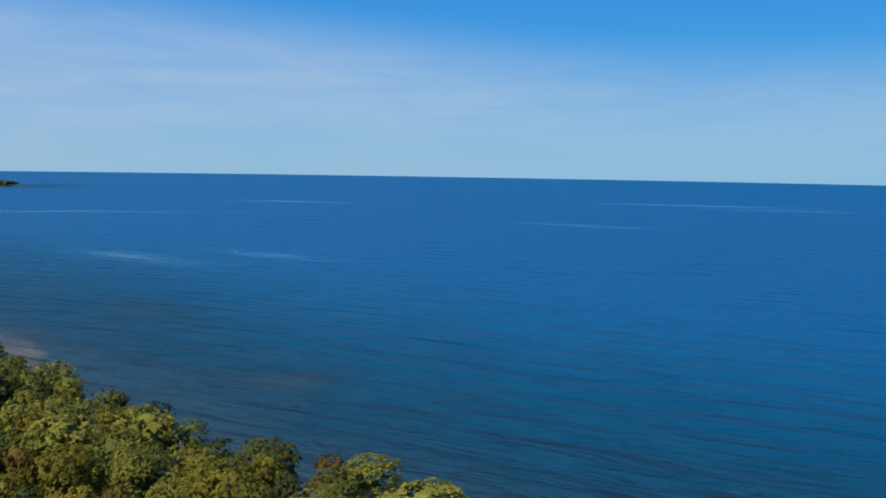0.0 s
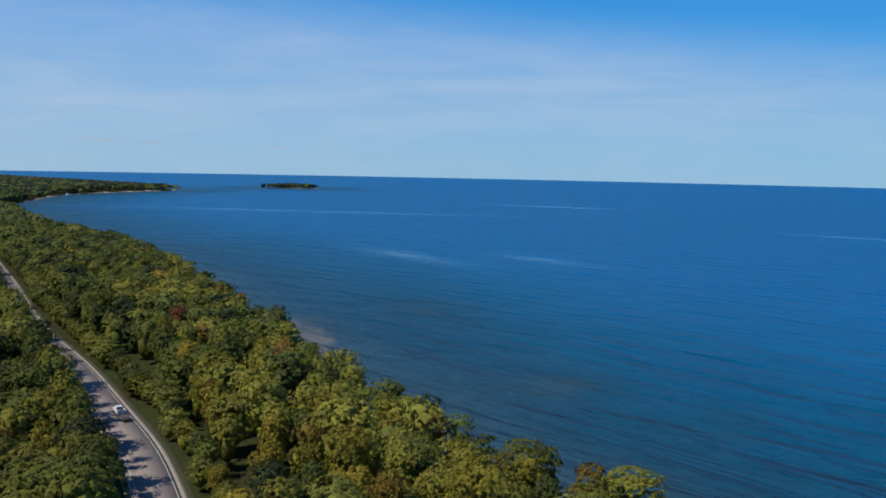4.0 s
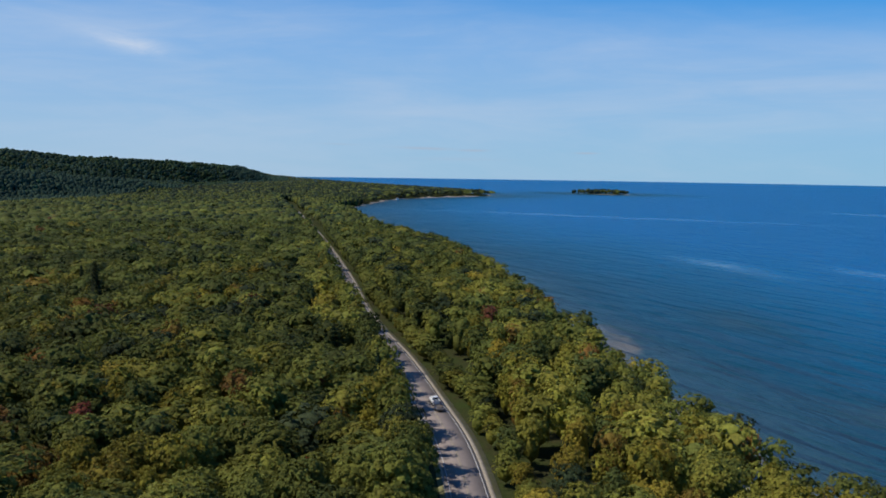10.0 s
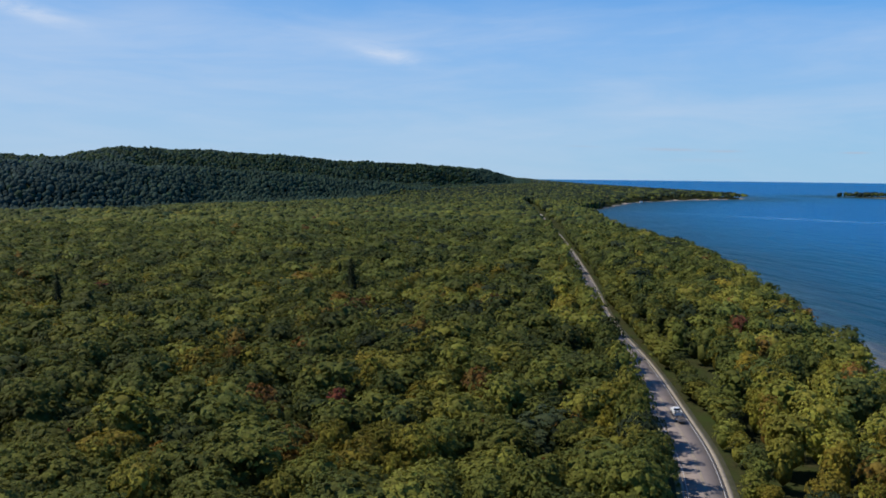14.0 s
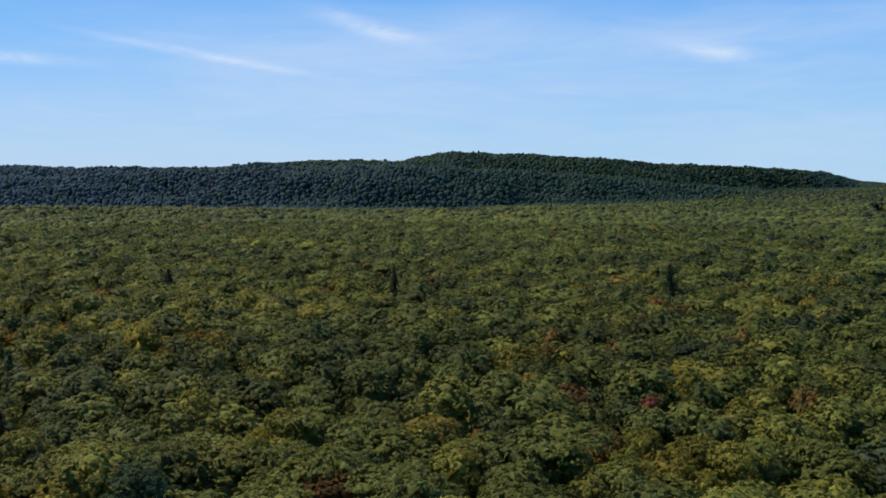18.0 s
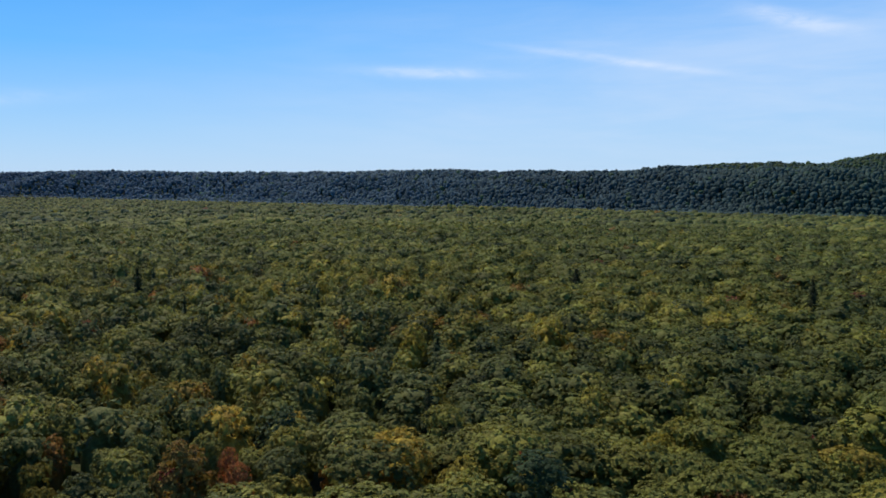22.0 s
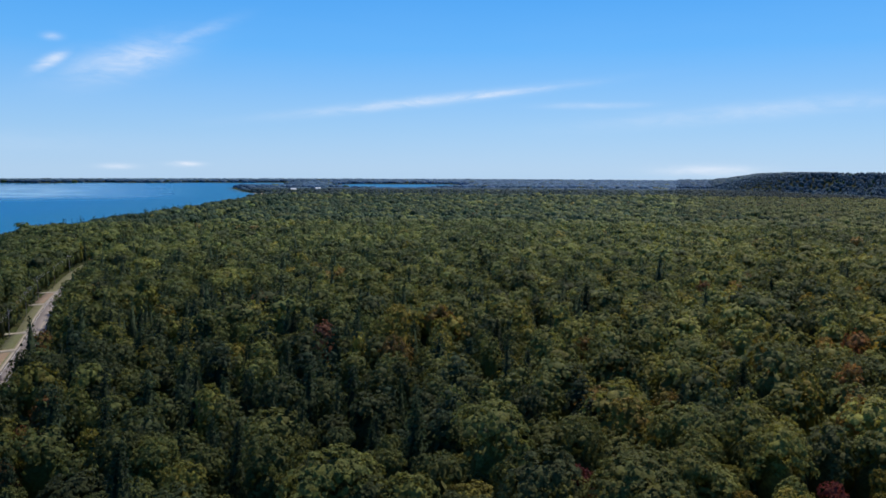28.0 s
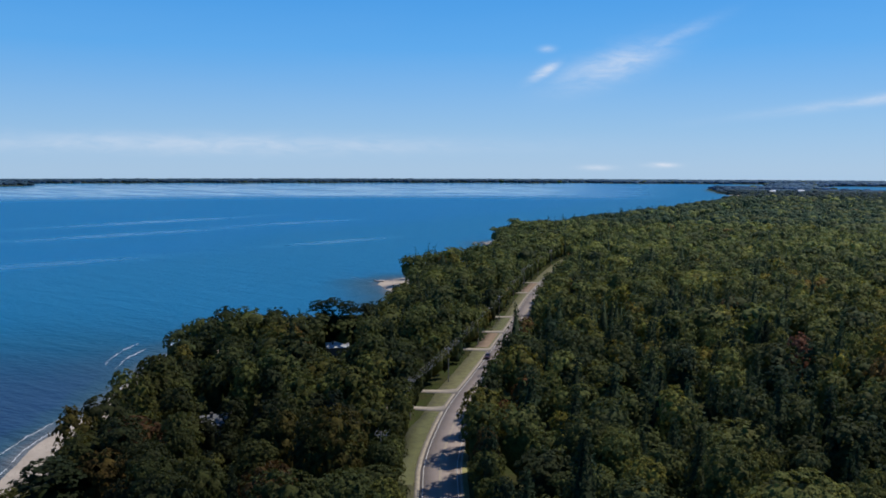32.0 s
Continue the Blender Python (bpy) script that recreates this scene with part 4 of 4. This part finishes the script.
left = near_trees(scatter(7.4, 104, 150, -8, 226, 11))
if len(left[0]):
    forest("near_forest", "dense mixed forest in early autumn colour", left, MID_BROAD, MID_CONE)
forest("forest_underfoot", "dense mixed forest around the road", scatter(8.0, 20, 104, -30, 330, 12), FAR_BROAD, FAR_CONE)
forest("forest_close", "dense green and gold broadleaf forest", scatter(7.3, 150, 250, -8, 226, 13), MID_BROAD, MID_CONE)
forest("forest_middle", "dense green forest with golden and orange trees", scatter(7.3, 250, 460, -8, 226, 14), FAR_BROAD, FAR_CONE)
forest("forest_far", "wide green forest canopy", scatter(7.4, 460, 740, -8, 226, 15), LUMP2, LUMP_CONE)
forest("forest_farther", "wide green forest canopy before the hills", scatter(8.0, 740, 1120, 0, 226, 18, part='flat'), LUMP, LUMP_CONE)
forest("forest_hill", "dark hemlock forest on the wooded escarpment, shade and haze in its colour", scatter(5.0, 1000, 1480, 45, 143, 16, part='hill'), HILL_CROWN, HILL_CROWN, 1.1, even=True)
forest("forest_hill_side", "dark hemlock forest on the long wooded escarpment, shade and haze in its colour", scatter(6.8, 1480, 2000, 45, 143, 23, part='hill'), HILL_CROWN, HILL_CROWN, 1.22, even=True)
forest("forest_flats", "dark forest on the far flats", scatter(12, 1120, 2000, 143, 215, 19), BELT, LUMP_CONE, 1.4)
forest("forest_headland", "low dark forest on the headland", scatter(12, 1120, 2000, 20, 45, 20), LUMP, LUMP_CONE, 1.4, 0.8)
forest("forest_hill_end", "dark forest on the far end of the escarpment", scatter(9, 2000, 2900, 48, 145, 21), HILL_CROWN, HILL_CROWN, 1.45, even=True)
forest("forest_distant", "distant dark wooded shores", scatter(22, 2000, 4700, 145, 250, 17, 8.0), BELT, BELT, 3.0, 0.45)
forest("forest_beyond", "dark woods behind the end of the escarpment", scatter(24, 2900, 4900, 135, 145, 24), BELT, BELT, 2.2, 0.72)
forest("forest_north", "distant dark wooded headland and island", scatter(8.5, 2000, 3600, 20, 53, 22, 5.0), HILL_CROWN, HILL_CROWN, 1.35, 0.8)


# ---- things by the road and the shore ----
def part(name, bm, mat, parent=None, label="", smooth=False):
    """Links a bmesh as one mesh object under a thing or a part."""
    me = bpy.data.meshes.new(name)
    bm.normal_update()
    bm.to_mesh(me)
    bm.free()
    if smooth:
        me.polygons.foreach_set("use_smooth", np.ones(len(me.polygons), bool))
    me.materials.append(mat)
    ob = new(name, me)
    ob.parent = parent
    return tagged(ob, label)


def box(bm, x0, x1, y0, y1, z0, z1, bevel=0.0):
    made = bmesh.ops.create_cube(bm, size=1.0)["verts"]
    bmesh.ops.scale(bm, vec=(x1 - x0, y1 - y0, z1 - z0), verts=made)
    bmesh.ops.translate(bm, vec=((x0 + x1) / 2, (y0 + y1) / 2, (z0 + z1) / 2), verts=made)
    if bevel:
        edges = {e for v in made for e in v.link_edges}
        bmesh.ops.bevel(bm, geom=list(edges), offset=bevel, segments=2, affect="EDGES")
    return bm


def boxed(*a, **k):
    return box(bmesh.new(), *a, **k)


def tube(bm, a, b, r, r2=None, sides=8):
    a, b = Vector(a), Vector(b)
    m = Matrix.Translation((a + b) / 2) @ (b - a).to_track_quat("Z", "Y").to_matrix().to_4x4()
    bmesh.ops.create_cone(bm, cap_ends=True, segments=sides, radius1=r, radius2=r if r2 is None else r2, depth=(b - a).length, matrix=m)
    return bm


def place(ob, x, y, z, heading):
    """heading: bearing in degrees of the thing's own +y."""
    ob.matrix_basis = pose(x, y, z, 0, 0, heading)
    return ob


GRAVEL = plain("pale_gravel", (0.265, 0.225, 0.175), 0.95, 0.3, 0.8, bump=0.05)
SANDY = plain("sandy_drive", (0.270, 0.232, 0.188), 0.95, 0.25, 0.4, bump=0.05)
BARE = plain("bare_brown_soil", (0.17, 0.115, 0.075), 0.95, 0.3, 0.5, bump=0.05)
MOWN = plain("green_mown_grass", (0.071, 0.074, 0.025), 0.95, 0.35, 0.6, bump=0.08)
POLE = plain("weathered_pole_wood", (0.27, 0.235, 0.20), 0.85, 0.25, 1.2)
WIRE = plain("power_cable", (0.17, 0.17, 0.18), 0.6, 0.1, 1.0, metal=0.2)
PORCELAIN = plain("insulator", (0.45, 0.46, 0.47), 0.3, 0.1, 3.0)
ROCK = plain("pale_shore_rock", (0.36, 0.31, 0.27), 0.9, 0.35, 0.5, bump=0.15)
DARK_ROCK = plain("wet_shore_rock", (0.13, 0.11, 0.10), 0.7, 0.35, 0.5, bump=0.15)
WHITE = plain("white_paint", (0.72, 0.73, 0.74), 0.5, 0.1, 0.8)
GREY_SHINGLE = plain("grey_asphalt_shingle", (0.125, 0.125, 0.13), 0.85, 0.25, 0.9)
PALE_ROOF = plain("pale_grey_metal_roof", (0.40, 0.41, 0.42), 0.6, 0.2, 0.8)
DARK_ROOF = plain("dark_slate_roof", (0.055, 0.065, 0.08), 0.6, 0.2, 0.6)
DARK_WALL = plain("dark_timber_wall", (0.10, 0.085, 0.075), 0.8, 0.25, 1.5)
GLASS = plain("dark_window_glass", (0.02, 0.025, 0.03), 0.08, 0.05, 1.0)
RUBBER = plain("tyre_rubber", (0.02, 0.02, 0.02), 0.85, 0.15, 3.0)
STEEL = plain("grey_steel", (0.34, 0.34, 0.35), 0.45, 0.15, 2.0, metal=0.7)
DECK = plain("trailer_deck_planks", (0.16, 0.125, 0.095), 0.85, 0.3, 2.0)
CAR_DARK = plain("dark_red_car_paint", (0.045, 0.014, 0.014), 0.3, 0.1, 1.0)
CAR_WHITE = plain("white_car_paint", (0.68, 0.69, 0.70), 0.3, 0.06, 1.0)
LAMP_RED = plain("tail_lamp", (0.30, 0.02, 0.015), 0.3, 0.1, 2.0)
FOAM = plain("surf_foam", (0.58, 0.60, 0.63), 0.9, 0.15, 0.7)
DRIFTWOOD = plain("driftwood", (0.26, 0.22, 0.18), 0.9, 0.3, 2.0)

# gravel shoulders
ribbon("shoulder", near_road, -4.9, -3.9, 4.13, GRAVEL, "pale gravel shoulder of the road", "road shoulder")
ribbon("shoulder", near_road, 3.9, 4.4, 4.13, GRAVEL, "pale gravel shoulder of the road", "road shoulder")
# driveways and yard patches on the lake side
for y, x1, turn in ((-200, 58, 0.12), (-217, 60, 0.2), (-270.5, 66, 0.05), (-302, 62, 0.1), (-334, 60, 0.15), (-402, 66, 0.0), (-440, 62, 0.05)):
    x0 = float(np.interp(y, ROAD[:, 1], ROAD[:, 0])) + 3.9
    t = np.linspace(0, 1, 9)
    line = np.column_stack([x0 + (x1 - x0) * t, y + turn * (x1 - x0) * t + 0.4 * np.sin(t * 5)])
    flare = 1.5 + 1.3 * np.exp(-t * 7)
    ribbon("driveway", line, -flare, flare, 4.148, SANDY, "pale sandy driveway across the verge", "driveway")
for y0, y1, mat, name, words in ((-196, -150, MOWN, "lawn", "green mown roadside grass"), (-299, -274, BARE, "bare_ground", "bare brown soil beside the road"),
                                 (-331, -306, MOWN, "lawn", "green mown roadside grass"), (-438, -405, BARE, "bare_ground", "bare brown soil beside the road")):
    t = np.linspace(y0, y1, 10)
    line = np.column_stack([np.interp(t, ROAD[:, 1], ROAD[:, 0]), t])
    ribbon(name, line, -9.4 - 0.8 * np.sin(t), -5.3, 4.128, mat, words, "grass" if mat is MOWN else "soil")


# power line
def utility_pole():
    root = new("utility_pole")
    part("pole", tube(bmesh.new(), (0, 0, -1), (0, 0, 10.5), 0.17, 0.11), POLE, root)
    part("crossarm", boxed(-1.2, 1.2, -0.06, 0.06, 9.6, 9.78, bevel=0.01), POLE, root)
    for x in (-1.1, -0.4, 0.4, 1.1):
        part("insulator", tube(bmesh.new(), (x, 0, 9.78), (x, 0, 10.0), 0.06, 0.04), PORCELAIN, root)
    part("brace", tube(tube(bmesh.new(), (-0.8, 0.08, 9.6), (0, 0.14, 8.8), 0.03, sides=5), (0.8, 0.08, 9.6), (0, 0.14, 8.8), 0.03, sides=5), STEEL, root)
    return tagged(root, "weathered wooden utility pole with crossarm beside the verge", "utility pole", "power line poles")


POLES = [(44.5, -148), (49.5, -189), (48.0, -226), (48.5, -277), (48.5, -325), (49.0, -372), (50, -420), (48, -470), (45, -520)]
first = utility_pole()
heads = []
for k, (x, y) in enumerate(POLES):
    a = POLES[max(k - 1, 0)]
    b = POLES[min(k + 1, len(POLES) - 1)]
    heading = math.degrees(math.atan2(-(b[0] - a[0]), b[1] - a[1]))
    m = pose(x, y, 4.0, 0, 0, heading)
    heads.append(m)
    if k:
        copy_thing(first, m)
    else:
        first.matrix_basis = m
for a, b in zip(heads, heads[1:]):
    for off in (-1.1, -0.4, 0.4, 1.1):
        p, q = a @ Vector((-off, 0, 10.0)), b @ Vector((-off, 0, 10.0))
        bm = bmesh.new()
        pts = [p.lerp(q, t) - Vector((0, 0, 2.8 * t * (1 - t))) for t in np.linspace(0, 1, 8)]
        for u, v in zip(pts, pts[1:]):
            tube(bm, u, v, 0.02, sides=4)
        tagged(part("power_cable", bm, WIRE), "grey power cable sagging between wooden poles", "cable", "power cables", "structure")


# houses among the trees
def cottage(w, d, h, wall, roof, label, x, y, heading, base=4.0):
    root = new("cottage")
    part("wall", boxed(-w / 2, w / 2, -d / 2, d / 2, -0.4, h), wall, root)
    bm = bmesh.new()
    e, rise = 0.5, d * 0.24
    pts = [(-w / 2 - e, -d / 2 - e, h - 0.2), (w / 2 + e, -d / 2 - e, h - 0.2), (w / 2 + e, 0, h + rise), (-w / 2 - e, 0, h + rise), (w / 2 + e, d / 2 + e, h - 0.2), (-w / 2 - e, d / 2 + e, h - 0.2)]
    for up in (0.0, 0.22):
        pts2 = [bm.verts.new((px, py, pz + up)) for px, py, pz in pts]
        bm.faces.new([pts2[i] for i in (0, 1, 2, 3)]), bm.faces.new([pts2[i] for i in (3, 2, 4, 5)])
    bm.verts.ensure_lookup_table()
    for i, j in ((0, 1), (1, 2), (2, 4), (4, 5), (5, 3), (3, 0)):
        bm.faces.new([bm.verts[k] for k in (i, j, j + 6, i + 6)])
    bmesh.ops.recalc_face_normals(bm, faces=bm.faces)
    part("roof", bm, roof, root)
    part("chimney", boxed(w * 0.2, w * 0.2 + 0.6, 0.6, 1.2, h, h + rise + 0.9), DARK_WALL, root)
    for k in (-0.32, -0.1, 0.2):
        win = part("window", boxed(w * k, w * k + 1.3, -d / 2 - 0.06, -d / 2 + 0.04, 1.0, 2.2), WHITE, root, "white-framed window")
        part("pane", boxed(w * k + 0.1, w * k + 1.2, -d / 2 - 0.075, -d / 2 - 0.05, 1.1, 2.1), GLASS, win)
    part("door", boxed(w * 0.36, w * 0.36 + 1.0, -d / 2 - 0.06, -d / 2 + 0.04, 0.0, 2.1), WHITE, root)
    place(root, x, y, base, heading)
    return tagged(root, label, "house")


cottage(6.5, 4.6, 2.6, DARK_WALL, PALE_ROOF, "dark timber cottage with a pale roof among trees", 91, -254, 24)
cottage(8, 6, 2.6, DARK_WALL, GREY_SHINGLE, "low house with a grey shingle roof among trees", 90, -171, 40)
cottage(6, 4.5, 2.5, WHITE, DARK_ROOF, "small white lakeside house on the far headland shore", -1085, 1180, 150, 2.0)
cottage(14, 8, 5.0, WHITE, WHITE, "pale building by the far southern shore", -376, -2331, 0, 4.0)
cottage(14, 9, 6.0, WHITE, WHITE, "pale building by the far southern bay", -450, -2354, 0, 4.0)


# vehicles
def wheel(parent, x, y, r, w):
    ty = part("wheel", tube(bmesh.new(), (x - w / 2, y, r), (x + w / 2, y, r), r, sides=16), RUBBER, parent)
    part("rim", tube(bmesh.new(), (x - w / 2 - 0.01, y, r), (x + w / 2 + 0.01, y, r), r * 0.6, sides=12), STEEL, ty)


def profile(bm, pts, half, taper=0.0):
    """A body from a side outline (y, z), half its width, narrower towards the top by taper."""
    top = max(p[1] for p in pts)
    low = min(p[1] for p in pts)
    rows = []
    for s in (-1, 1):
        rows.append([bm.verts.new((s * (half - taper * (z - low) / (top - low)), y, z)) for y, z in pts])
    n = len(pts)
    bm.faces.new(rows[0]), bm.faces.new(rows[1][::-1])
    for i in range(n):
        bm.faces.new((rows[0][i], rows[1][i], rows[1][(i + 1) % n], rows[0][(i + 1) % n]))
    bmesh.ops.recalc_face_normals(bm, faces=bm.faces)
    bmesh.ops.bevel(bm, geom=list(bm.edges), offset=0.05, segments=2, affect="EDGES")
    return bm


def pickup(x, y, heading):
    root = new("pickup_truck")
    part("body", profile(bmesh.new(), [(-2.8, 0.5), (2.7, 0.5), (2.75, 1.0), (1.3, 1.12), (-0.5, 1.12), (-2.8, 1.12)], 0.98), CAR_WHITE, root)
    part("cab", profile(bmesh.new(), [(-0.75, 1.1), (1.45, 1.1), (0.75, 1.82), (-0.55, 1.85)], 0.92, 0.2), CAR_WHITE, root)
    part("bed", boxed(-0.86, 0.86, -2.65, -0.9, 1.05, 1.14), RUBBER, root, "dark truck bed liner")
    for side in (-1, 1):
        part("bed_side", boxed(side * 0.92 - 0.05, side * 0.92 + 0.05, -2.75, -0.8, 1.1, 1.42, bevel=0.02), CAR_WHITE, root)
        part("tail_lamp", boxed(side * 0.86 - 0.08, side * 0.86 + 0.08, -2.84, -2.78, 0.8, 1.15), LAMP_RED, root)
        for wy in (-1.75, 1.75):
            wheel(root, side * 0.86, wy, 0.39, 0.26)
    part("tailgate", boxed(-0.88, 0.88, -2.82, -2.74, 0.85, 1.42, bevel=0.02), CAR_WHITE, root)
    part("rear_window", boxed(-0.68, 0.68, -0.72, -0.64, 1.28, 1.68), GLASS, root)
    part("windscreen", profile(bmesh.new(), [(1.36, 1.22), (1.42, 1.22), (0.90, 1.74), (0.84, 1.74)], 0.72), GLASS, root)
    place(root, x, y, 4.17, heading)
    return tagged(root, "white pickup truck driving on the road", "pickup truck")


def trailer(x, y, heading):
    root = new("utility_trailer")
    part("deck", boxed(-1.0, 1.0, -2.1, 2.1, 0.58, 0.66), DECK, root)
    for side in (-1, 1):
        part("rail", tube(bmesh.new(), (side * 1.0, -2.1, 0.95), (side * 1.0, 2.1, 0.95), 0.035), STEEL, root)
        for py in (-2.1, -0.7, 0.7, 2.1):
            part("post", tube(bmesh.new(), (side * 1.0, py, 0.6), (side * 1.0, py, 0.95), 0.03, sides=6), STEEL, root)
        wheel(root, side * 1.14, -0.3, 0.33, 0.2)
        part("fender", boxed(side * 1.14 - 0.13, side * 1.14 + 0.13, -0.8, 0.2, 0.68, 0.73, bevel=0.02), STEEL, root)
    part("rail", tube(bmesh.new(), (-1.0, 2.1, 0.95), (1.0, 2.1, 0.95), 0.035), STEEL, root)
    part("tongue", tube(tube(bmesh.new(), (-0.8, 2.1, 0.55), (0, 3.3, 0.52), 0.05), (0.8, 2.1, 0.55), (0, 3.3, 0.52), 0.05), STEEL, root)
    part("tailgate", boxed(-1.0, 1.0, -2.16, -2.1, 0.6, 1.0), STEEL, root, "mesh loading gate")
    place(root, x, y, 4.17, heading)
    return tagged(root, "empty open utility trailer behind the pickup truck", "trailer")


def hatchback(x, y, heading):
    root = new("car")
    part("body", profile(bmesh.new(), [(-2.1, 0.4), (2.15, 0.4), (2.2, 0.75), (1.2, 0.95), (-2.1, 1.0)], 0.88), CAR_DARK, root)
    part("cabin", profile(bmesh.new(), [(-2.0, 0.95), (1.2, 0.93), (0.4, 1.46), (-1.6, 1.48)], 0.82, 0.18), GLASS, root, "dark glazed cabin")
    part("roof", boxed(-0.6, 0.6, -1.5, 0.35, 1.44, 1.51, bevel=0.02), CAR_DARK, root)
    for side in (-1, 1):
        part("headlight", boxed(side * 0.66 - 0.16, side * 0.66 + 0.16, 2.12, 2.22, 0.6, 0.74), PORCELAIN, root)
        for wy in (-1.35, 1.35):
            wheel(root, side * 0.8, wy, 0.32, 0.2)
    place(root, x, y, 4.17, heading)
    return tagged(root, "small dark red car driving towards the bend", "car")


pickup(-133.0, 159.4, 51)
trailer(-128.4, 155.7, 51)
hatchback(42.0, -258, 0)


# rocks and surf on the points
def stone(g, size):
    bm = bmesh.new()
    bmesh.ops.create_icosphere(bm, subdivisions=2, radius=size)
    for v in bm.verts:
        v.co *= 1 + 0.28 * noise.noise(v.co / size * 1.7 + Vector((size * 9, 3, 1)))
        v.co.z *= 0.5
    return bm


g = np.random.default_rng(44)
for k, (x, y, s) in enumerate([(136, -452, 3.0), (132, -455, 3.4), (128, -447, 3.0), (124, -440, 2.6), (120, -428, 2.6), (114, -414, 3.2), (110, -418, 3.0), (117, -421, 2.2), (139, -456, 2.0),
                               (122, -716, 4), (118, -724, 5), (113, -735, 4), (125, -712, 2.5)]):
    for j in range(3):
        r = s * g.uniform(0.18, 0.5)
        ob = part("shore_rock", stone(g, r), ROCK if j else DARK_ROCK)
        ob.matrix_basis = pose(x + g.normal() * s * 0.8, y + g.normal() * s * 0.8, g.uniform(0.0, 0.35), 0, 0, g.uniform(0, 360))
        tagged(ob, "flat pale boulder at the water's edge" if j else "dark wet boulder at the water's edge", "rock", "shore rocks")


def surf(line, width, seed):
    """A broken, wavering line of foam on the water."""
    g = np.random.default_rng(seed)
    pts = resample(np.array(line, float), 1.2)
    pts += g.normal(scale=0.22, size=pts.shape)
    d = np.gradient(pts, axis=0)
    d /= np.linalg.norm(d, axis=1)[:, None] + 1e-9
    left = np.stack([-d[:, 1], d[:, 0]], 1)
    w = 0.3 * width * np.clip(lattice(np.arange(len(pts)), np.zeros(len(pts)), 4.0, seed) * 1.7 - 0.35, 0.0, 1) * g.uniform(0.6, 1.2, len(pts))
    v = np.vstack([np.column_stack([pts - left * w[:, None], np.full(len(pts), 0.03)]), np.column_stack([pts, np.full(len(pts), 0.10)]), np.column_stack([pts + left * w[:, None], np.full(len(pts), 0.03)])])
    n = len(pts)
    i = np.arange(n - 1)
    f = np.concatenate([np.stack([i + k * n, i + 1 + k * n, i + 1 + (k + 1) * n, i + (k + 1) * n], 1) for k in range(2)])[:, ::-1]
    tagged(new("surf_foam", np_mesh("surf_foam", v, f, FOAM)), "thin broken line of white surf foam", "foam", kind="stuff")


surf([(122, -128), (125.5, -142), (134, -164), (137, -189), (144, -215), (151, -238), (154, -258)], 0.55, 1)
surf([(129, -135), (137, -160), (141, -186)], 0.4, 2)
surf([(158, -232), (164, -248), (166, -262)], 0.5, 3)
surf([(153, -262), (160, -268), (163, -280)], 0.6, 4)
surf([(166, -238), (172, -256), (174, -270)], 0.5, 8)
surf([(140, -449), (146, -455), (151, -462)], 0.9, 5)
surf([(152, -462), (158, -468)], 0.7, 6)
surf([(122, -705), (134, -712), (150, -716), (165, -725)], 1.6, 7)
surf([(-30, 158), (-40, 168), (-52, 176)], 0.5, 9)


def log(length, r, x, y, turn):
    bm = tube(bmesh.new(), (-length / 2, 0, r), (length / 2, 0, r * 1.2), r, r * 0.6, 7)
    tube(bm, (0, 0, r), (length * 0.15, length * 0.14, r * 2.6), r * 0.4, r * 0.15, 5)
    ob = part("driftwood_log", bm, DRIFTWOOD)
    ob.matrix_basis = pose(x, y, 0.55, 0, 0, turn)
    tagged(ob, "grey driftwood log lying on the sand beach", "driftwood", "driftwood on the beach")


for values in ((4, 0.2, 124, -176, 70), (3, 0.15, 128, -188, 40), (5, 0.22, 121, -168, 100), (2.5, 0.12, 131, -196, 10), (3.5, 0.16, 117, -150, 60)):
    log(*values)
